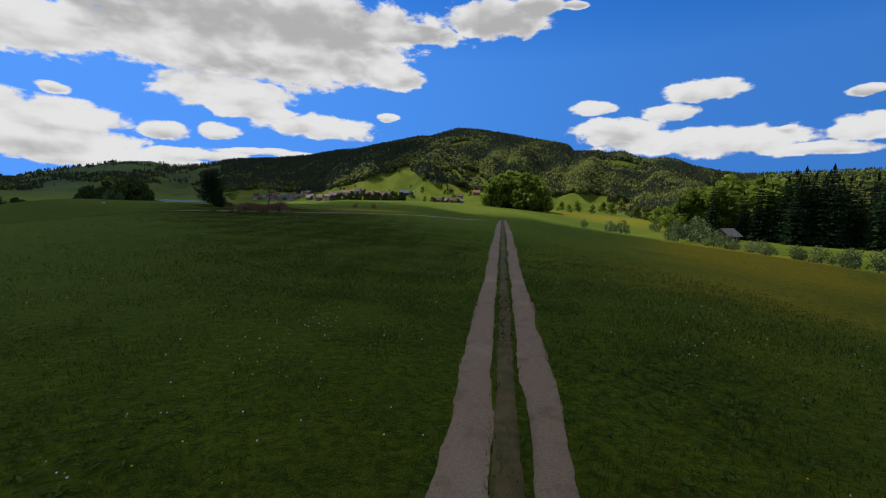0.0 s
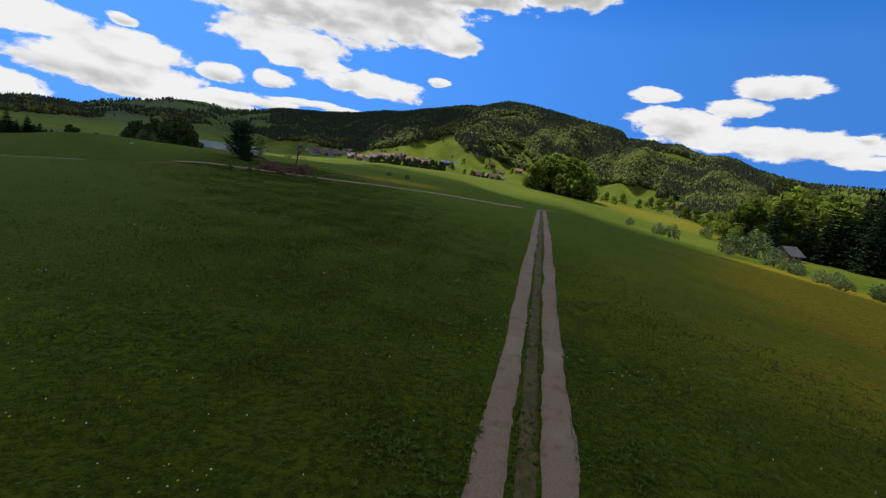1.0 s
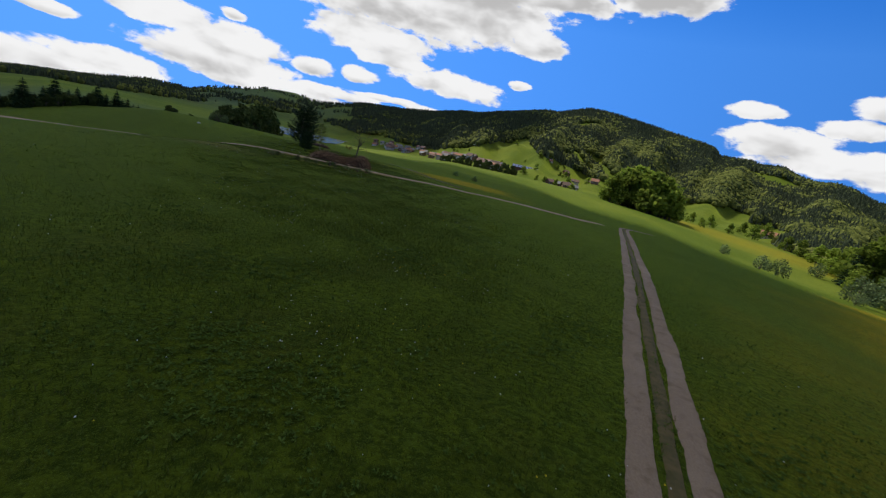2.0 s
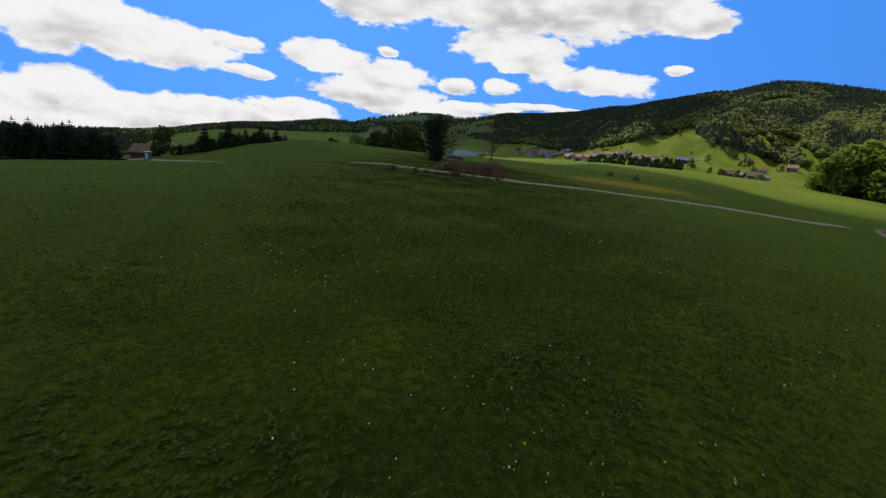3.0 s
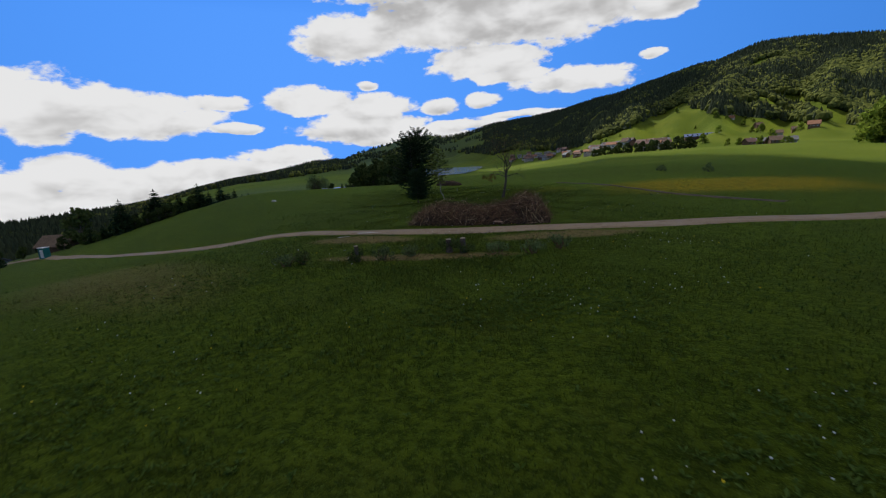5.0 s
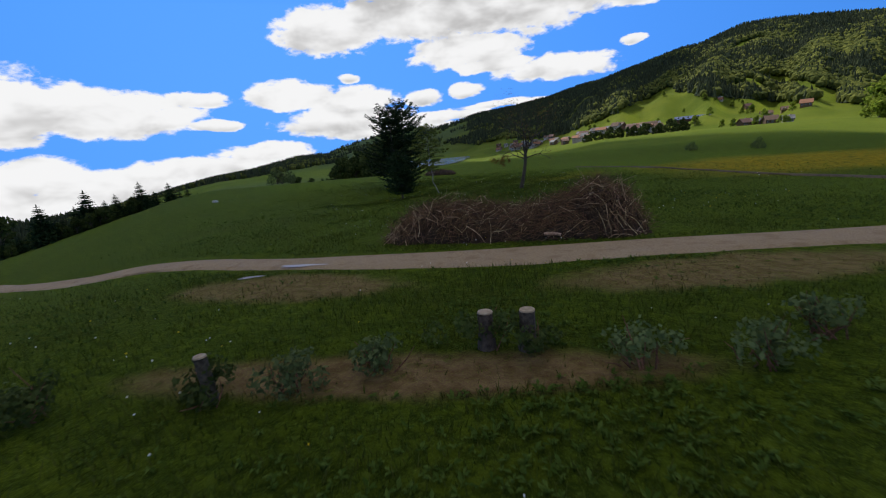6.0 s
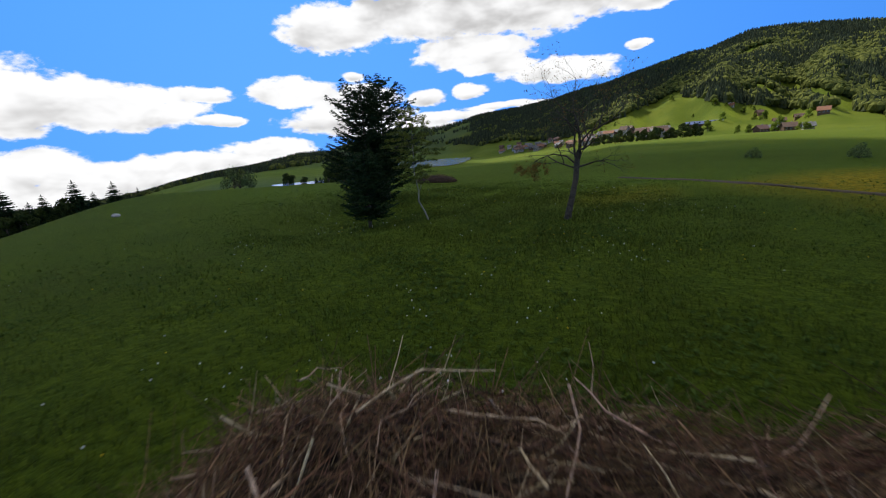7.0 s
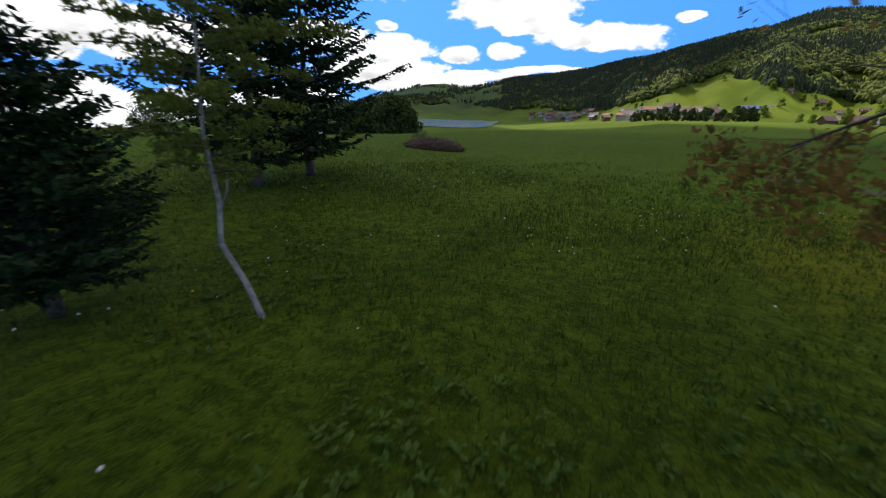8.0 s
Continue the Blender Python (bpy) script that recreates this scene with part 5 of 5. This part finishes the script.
# ------------------------------------------------------------------ stumps and clumps on the soil strip before the road
def stump(x, y, h, r, seed, shoots, label, capped=True):
    ob = thing("tree_stump" if capped else "twiggy_clump", x, y, label=label, category="stump" if capped else "shrub", group="row before the road")
    rng = np.random.default_rng(seed)
    if capped:
        a = np.linspace(0, 2 * np.pi, 10, endpoint=False)
        z = np.array([-0.1, 0.03, h * 0.5, h])
        mesh_object("bark", *tube(np.column_stack([rng.normal(0, 0.015, 4), rng.normal(0, 0.015, 4), z]), [r * 1.5, r * 1.2, r, r * 0.95], 10), "bark", ob, smooth_shade=True)
        top = np.vstack([np.column_stack([np.cos(a) * r * 1.0, np.sin(a) * r * 1.0, np.full(10, h + 0.005)]), np.column_stack([np.cos(a) * r * 0.9, np.sin(a) * r * 0.9, np.full(10, h + 0.03)])])
        sides = [(k, (k + 1) % 10, 10 + (k + 1) % 10, 10 + k) for k in range(10)]
        caps = [(10, 11, 12, 13), (10, 13, 14, 15), (10, 15, 16, 17), (10, 17, 18, 19)]
        mesh_object("cut_face", top, sides + caps, "cut_wood", ob, "pale freshly cut top")
    for k in range(shoots):
        d = np.array([rng.normal(0, 0.5), rng.normal(0, 0.5), rng.uniform(0.5, 1.0)])
        d /= np.linalg.norm(d)
        l = rng.uniform(0.3, 0.75) * (1.0 if capped else 1.15)
        start = np.array([rng.normal(0, 0.12), rng.normal(0, 0.12), 0.0])
        mesh_object("shoot", *tube([start, start + d * l * 0.6, start + d * l + rng.normal(0, 0.05, 3)], [0.016, 0.011, 0.004], 5), "dry_twig", ob)
    lumps = [(rng.normal(0, 0.28), rng.normal(0, 0.28), rng.uniform(0.12, 0.55), 0.21) for _ in range(8)]
    mesh_object("foliage", *leaf_cloud(lumps, 420, 0.052, seed + 1), "willow_leaves" if shoots > 7 else "dull_leaves", ob)


stump(-37.4, 69.1, 0.5, 0.12, 201, 9, "dark leafy clump on bare soil", False)
stump(-36.9, 69.6, 0.5, 0.12, 202, 7, "dark leafy clump on bare soil", False)
stump(-34.7, 71.1, 0.75, 0.10, 203, 4, "thin stump with a pale cut top")
stump(-33.9, 71.9, 0.3, 0.10, 204, 8, "low twiggy clump on bare soil", False)
stump(-32.8, 73.0, 0.3, 0.10, 205, 8, "low twiggy clump on bare soil", False)
stump(-31.5, 74.3, 0.65, 0.14, 206, 3, "short stump with a pale cut top")
stump(-30.8, 74.5, 0.70, 0.14, 207, 4, "short stump with a pale cut top")
stump(-29.1, 74.5, 0.3, 0.10, 208, 10, "low twiggy clump on bare soil", False)
stump(-27.4, 75.2, 0.3, 0.10, 209, 11, "upright leafy clump beside bare soil", False)
stump(-26.6, 76.4, 0.3, 0.10, 210, 14, "clump of pale dry shoots", False)


def box_cabin():
    """The small teal cabin by the bend of the road."""
    ob = thing("portable_cabin", -128.0, 82.6, turn=25, label="small teal plastic cabin with a white door panel", category="cabin")
    mesh_object("body", *box(0, 0, 1.0, 1.2, 1.2, 2.0), "teal_plastic", ob)
    mesh_object("roof", *box(0, 0, 2.07, 1.3, 1.3, 0.14), "white_plastic", ob, "white roof")
    mesh_object("door", *box(0.15, -0.62, 0.95, 0.65, 0.05, 1.5), "white_plastic", ob, "white door panel")


box_cabin()
stone = thing("field_stone", -75.5, 96.4, label="pale field stone lying in the grass", category="stone")
bm_ = bmesh.new()
bmesh.ops.create_icosphere(bm_, subdivisions=2, radius=0.3)
for v_ in bm_.verts:
    v_.co = Vector((v_.co.x * 1.3, v_.co.y, v_.co.z * 0.6)) * (1 + 0.2 * noise.noise(v_.co * 4)) + Vector((0, 0, 0.08))
part("body", bm_, "field_stone", stone)


# ------------------------------------------------------------------ houses
def house(name, x, y, w, d, h, roof_h, turn, wall, roof, label, group="", over=0.9, windows=3, z=None, chimney=True):
    """A gabled house: ridge along its x axis."""
    zs = [ground_z(x + dx, y + dy) for dx in (-w / 2, w / 2) for dy in (-d / 2, d / 2)]
    ob = thing(name, x, y, min(zs) if z is None else z, turn, label, "house" if name != "barn" else "barn", group)
    lift = max(zs) - min(zs)
    h = h + min(lift, 1.5)
    v = np.array([[-w / 2, -d / 2, -0.5], [w / 2, -d / 2, -0.5], [w / 2, d / 2, -0.5], [-w / 2, d / 2, -0.5], [-w / 2, -d / 2, h], [w / 2, -d / 2, h], [w / 2, d / 2, h], [-w / 2, d / 2, h],
                  [-w / 2, 0, h + roof_h], [w / 2, 0, h + roof_h]])
    data = bpy.data.meshes.new("wall")
    data.from_pydata([tuple(p) for p in v], [], [(0, 1, 5, 4), (2, 3, 7, 6), (3, 0, 4, 8, 7), (1, 2, 6, 9, 5)])
    data.materials.append(MATS[wall])
    walls = new("wall", data)
    walls.parent = ob
    for sgn in (-1, 1):
        e = np.array([[-w / 2 - over, sgn * (d / 2 + over), h - over * roof_h / (d / 2)], [w / 2 + over, sgn * (d / 2 + over), h - over * roof_h / (d / 2)],
                      [w / 2 + over, 0, h + roof_h], [-w / 2 - over, 0, h + roof_h]])
        e = np.vstack([e + [0, 0, 0.05], e + [0, 0, 0.33]])
        mesh_object("roof_slope", e, [(0, 1, 2, 3), (4, 5, 6, 7), (0, 1, 5, 4), (1, 2, 6, 5), (2, 3, 7, 6), (3, 0, 4, 7)], roof, ob)
    for sgn in (-1, 1):
        for k in range(windows):
            wx = (k + 0.5) / windows * w - w / 2
            frame_ = mesh_object("window", *box(wx, sgn * (d / 2 + 0.02), lift + h * 0.5 - lift * 0.5, w / windows * 0.38, 0.12, 1.5), "white_plastic", ob, "white window frame")
            mesh_object("pane", *box(wx, sgn * (d / 2 + 0.07), lift + h * 0.5 - lift * 0.5, w / windows * 0.30, 0.06, 1.25), "window_dark", frame_)
    if chimney:
        mesh_object("chimney", *box(w * 0.2, d * 0.12, h + roof_h * 0.95, 0.8, 0.8, 1.6), "house_plaster", ob)
    return ob


def settlement():
    rng = np.random.default_rng(300)
    # the red-brown roofed barn by the bend, and its neighbour
    house("barn", -147.0, 90.5, 6.5, 5.5, 0.6, 1.9, 35, "house_timber", "roof_tiles", "low barn with a red-brown tiled roof beside dark trees", windows=0, over=0.5, chimney=False)
    x, y = from_eye(BEND, 78.4, 190)
    house("chalet", x, y, 7, 5, 1.4, 1.5, 20, "house_plaster", "roof_grey", "small pale farmhouse with a grey roof by the wood", windows=2)
    # farm on the valley floor
    for az, r, w, d, h, rh, turn, wall, roof, label in (
            (-2.3, 425, 10, 8, 3.2, 3.2, 15, "house_timber", "roof_tiles", "timber farmhouse with a broad brown roof"),
            (-1.1, 430, 8, 6.5, 2.8, 2.6, -20, "house_timber", "roof_grey", "dark timber shed with a grey roof"),
            (-0.2, 420, 9, 7, 2.8, 2.8, 40, "house_timber", "roof_tiles", "weathered timber barn with a brown roof"),
            (-3.4, 405, 7, 6, 2.8, 2.4, 5, "house_plaster", "roof_grey", "small pale outbuilding of the farm"),
            (-5.5, 520, 10, 8, 3.4, 3.4, -10, "house_timber", "roof_orange", "timber chalet with an orange tiled roof"),
            (-3.0, 610, 13, 8, 3.6, 3.2, 5, "house_plaster", "roof_tiles", "long pale farmhouse below the pasture"),
            (-1.6, 640, 9, 8, 4.2, 3.2, 30, "house_timber", "roof_tiles", "timber cottage below the pasture"),
            (0.8, 660, 10, 8, 3.6, 3.2, -15, "house_plaster", "roof_orange", "chalet with a bright orange roof on the slope"),
            (-4.6, 640, 10, 8, 4.2, 3.4, 0, "house_timber", "roof_tiles", "small timber chalet on the slope")):
        x, y = from_eye(TURNING, az, r)
        house("chalet", x, y, w * 0.78, d * 0.78, h * 0.8, rh * 0.8, turn, wall, roof, label, "valley farms", over=0.7)
    x, y = from_eye(TURNING, 3.6, 520)
    house("barn", x, y, 28, 11, 4.0, 2.4, 8, "house_timber", "roof_blue", "long hall with a dark blue roof", windows=7, chimney=False)
    x, y = from_eye(START, -23.1, 560)
    house("chalet", x, y, 15, 10, 4.2, 3.6, -20, "house_plaster", "roof_orange", "broad farmhouse with a pinkish orange roof", "valley farms")
    x, y = from_eye(START, -33.9, 222)
    house("barn", x, y, 9, 6.5, 2.6, 2.6, 30, "house_timber", "roof_grey", "small grey-roofed hay barn among bushes", windows=1, chimney=False)
    # the village
    for k in range(66):
        az = rng.uniform(13.0, 23.5) if k < 42 else rng.uniform(5.5, 13.5)
        r = np.interp(az, [5, 12, 16, 22, 27], [440, 450, 600, 800, 900]) + rng.uniform(5, 120 if k < 42 else 60)
        x, y = from_eye(REF, az, r)
        wall = "house_plaster" if rng.random() < 0.7 else "house_timber"
        house("village_house", x, y, rng.uniform(6, 10), rng.uniform(5.5, 7.5), rng.uniform(3.0, 5.2), rng.uniform(1.9, 2.8), rng.uniform(-40, 40), wall,
              rng.choice(["roof_tiles", "roof_tiles", "roof_grey", "roof_grey", "roof_orange"]), "village house with a gabled roof", "village houses", windows=2)


settlement()


# ------------------------------------------------------------------ grass, herbs and flowers along the way
def near_way(count, reach, seed):
    """Scattered places within reach of the flight's line over the meadow."""
    rng = np.random.default_rng(seed)
    line = np.array([(1, -1), (1.5, 14), (-2, 22), (-6, 33), (-17, 50), (-30, 71), (-43, 97), (-53, 113)], float)
    t = np.r_[0, np.cumsum(np.hypot(*np.diff(line, axis=0).T))]
    s = rng.uniform(0, t[-1], count)
    x, y = np.interp(s, t, line[:, 0]), np.interp(s, t, line[:, 1])
    x, y = x + rng.normal(0, reach * 0.62, count), y + rng.normal(reach * 0.1, reach * 0.4, count)
    road_, _ = trail(ROAD)
    keep = np.ones(count, bool)
    for c in road_[::2]:
        keep &= np.hypot(x - c[0], y - c[1]) > 1.25
    beside = 0.99 * (x - 0.17) - 0.141 * y
    keep &= (np.abs(beside) > 1.10) | (np.abs(beside) < 0.34) | (y > 128)
    u = np.clip(((x - PILE_A[0]) * (PILE_B - PILE_A)[0] + (y - PILE_A[1]) * (PILE_B - PILE_A)[1]) / np.sum((PILE_B - PILE_A) ** 2), 0, 1)
    keep &= np.hypot(x - PILE_A[0] - u * (PILE_B - PILE_A)[0], y - PILE_A[1] - u * (PILE_B - PILE_A)[1]) > 1.5
    def within(cx, cy, rx, ry, turn):
        u, v = x - cx, y - cy
        k, m = math.cos(radians(turn)), math.sin(radians(turn))
        return np.hypot((u * k + v * m) / rx, (v * k - u * m) / ry) + 0.15 * fbm(x, y, 0.8, 3, 2.2) < 1
    soil = within(-38.6, 75.7, 3.6, 1.2, 18) | within(-27.6, 80.3, 4.5, 1.3, 32) | within(-32.5, 72.9, 5.0, 0.65, 25)
    keep &= ~(soil & (rng.random(count) < 0.90))
    return x[keep], y[keep], rng


def build_grass():
    x, y, rng = near_way(440000, 15, 401)
    n = len(x)
    z = ground(x, y)
    tall = np.clip(0.10 + 0.05 * fbm(x, y, 1.1, 3, 1.0) + 0.03 * fbm(x, y, 6.0, 2, 4.0), 0.045, 0.24) * rng.uniform(0.6, 1.4, n)
    a = rng.uniform(0, 6.28, n)
    w = rng.uniform(0.006, 0.013, n)
    lean = tall * rng.uniform(0.1, 0.8, n)
    b = rng.uniform(0, 6.28, n)
    left = np.column_stack([x - np.cos(a) * w, y - np.sin(a) * w, z - 0.02])
    right = np.column_stack([x + np.cos(a) * w, y + np.sin(a) * w, z - 0.02])
    tip = np.column_stack([x + np.cos(b) * lean, y + np.sin(b) * lean, z + tall])
    verts = np.stack([left, right, tip], 1).reshape(-1, 3)
    ob = mesh_object("grass", verts, np.arange(3 * n).reshape(-1, 3), "grass_blades")
    tagged(ob, "ragged green meadow grass blades", "grass", kind="stuff")
    # broad-leaved herbs in patches
    x, y, rng = near_way(90000, 15, 402)
    patch = fbm(x, y, 2.3, 3, 6.0) + rng.normal(0, 0.35, len(x)) > 0.60
    x, y = x[patch], y[patch]
    n, m = len(x), 6
    c = np.repeat(np.column_stack([x, y, ground(x, y) + 0.03]), m, 0)
    a = rng.uniform(0, 6.28, n * m)
    l = rng.uniform(0.05, 0.13, n * m)
    out = np.column_stack([np.cos(a), np.sin(a), rng.uniform(0.15, 0.9, n * m)])
    side = np.column_stack([-np.sin(a), np.cos(a), np.zeros(n * m)]) * (l * 0.24)[:, None]
    mid = c + out * (l * 0.55)[:, None]
    verts = np.stack([c, mid + side, c + out * l[:, None] - [0, 0, 0.02], mid - side], 1).reshape(-1, 3)
    ob = mesh_object("herbs", verts, np.arange(4 * n * m).reshape(-1, 4), "herb_leaves")
    tagged(ob, "low broad-leaved meadow herbs", "herbs", kind="stuff")
    # docks: tufts of long pale-ribbed leaves
    x, y, rng = near_way(9000, 17, 406)
    patch = fbm(x, y, 4.0, 3, 8.0) + rng.normal(0, 0.4, len(x)) > 0.55
    x, y = x[patch], y[patch]
    n, m = len(x), 9
    c = np.repeat(np.column_stack([x, y, ground(x, y)]), m, 0)
    a, l = rng.uniform(0, 6.28, n * m), rng.uniform(0.07, 0.17, n * m)
    out = np.column_stack([np.cos(a), np.sin(a), np.zeros(n * m)]) * (l * rng.uniform(0.35, 0.8, n * m))[:, None]
    side = np.column_stack([-np.sin(a), np.cos(a), np.zeros(n * m)]) * (l * 0.15)[:, None]
    high = np.column_stack([np.zeros((n * m, 2)), l])
    mid = c + out * 0.55 + high * 0.72
    verts = np.stack([c, mid + side, c + out * 1.25 + high * 0.55, mid - side], 1).reshape(-1, 3)
    ob = mesh_object("docks", verts, np.arange(4 * n * m).reshape(-1, 4), "herb_leaves")
    tagged(ob, "tufts of long-leaved docks in the meadow", "herbs", kind="stuff")
    flowers("dandelion_clocks", 5200, 403, 0.016, "seed_heads", "white dandelion seed heads in the grass")
    flowers("dandelions", 1500, 404, 0.018, "dandelion_yellow", "yellow dandelion flowers in the grass")


def flowers(name, count, seed, size, mat, label):
    x, y, rng = near_way(count, 13, seed)
    patch = fbm(x, y, 2.6, 3, 9.0) + rng.normal(0, 0.45, len(x)) > 0.45
    x, y = x[patch], y[patch]
    n = len(x)
    bm = bmesh.new()
    bmesh.ops.create_icosphere(bm, subdivisions=1, radius=1.0)
    tv, tf = np.array([v.co[:] for v in bm.verts]), np.array([[v.index for v in f.verts] for f in bm.faces])
    bm.free()
    s = size * rng.uniform(0.6, 1.3, n)
    c = np.column_stack([x, y, ground(x, y) + rng.uniform(0.10, 0.24, n)])
    verts = (tv[None] * s[:, None, None] + c[:, None]).reshape(-1, 3)
    faces = (tf[None] + (np.arange(n) * len(tv))[:, None, None]).reshape(-1, 3)
    tagged(mesh_object(name, verts, faces, mat, smooth_shade=True), label, "flowers", kind="stuff")


build_grass()
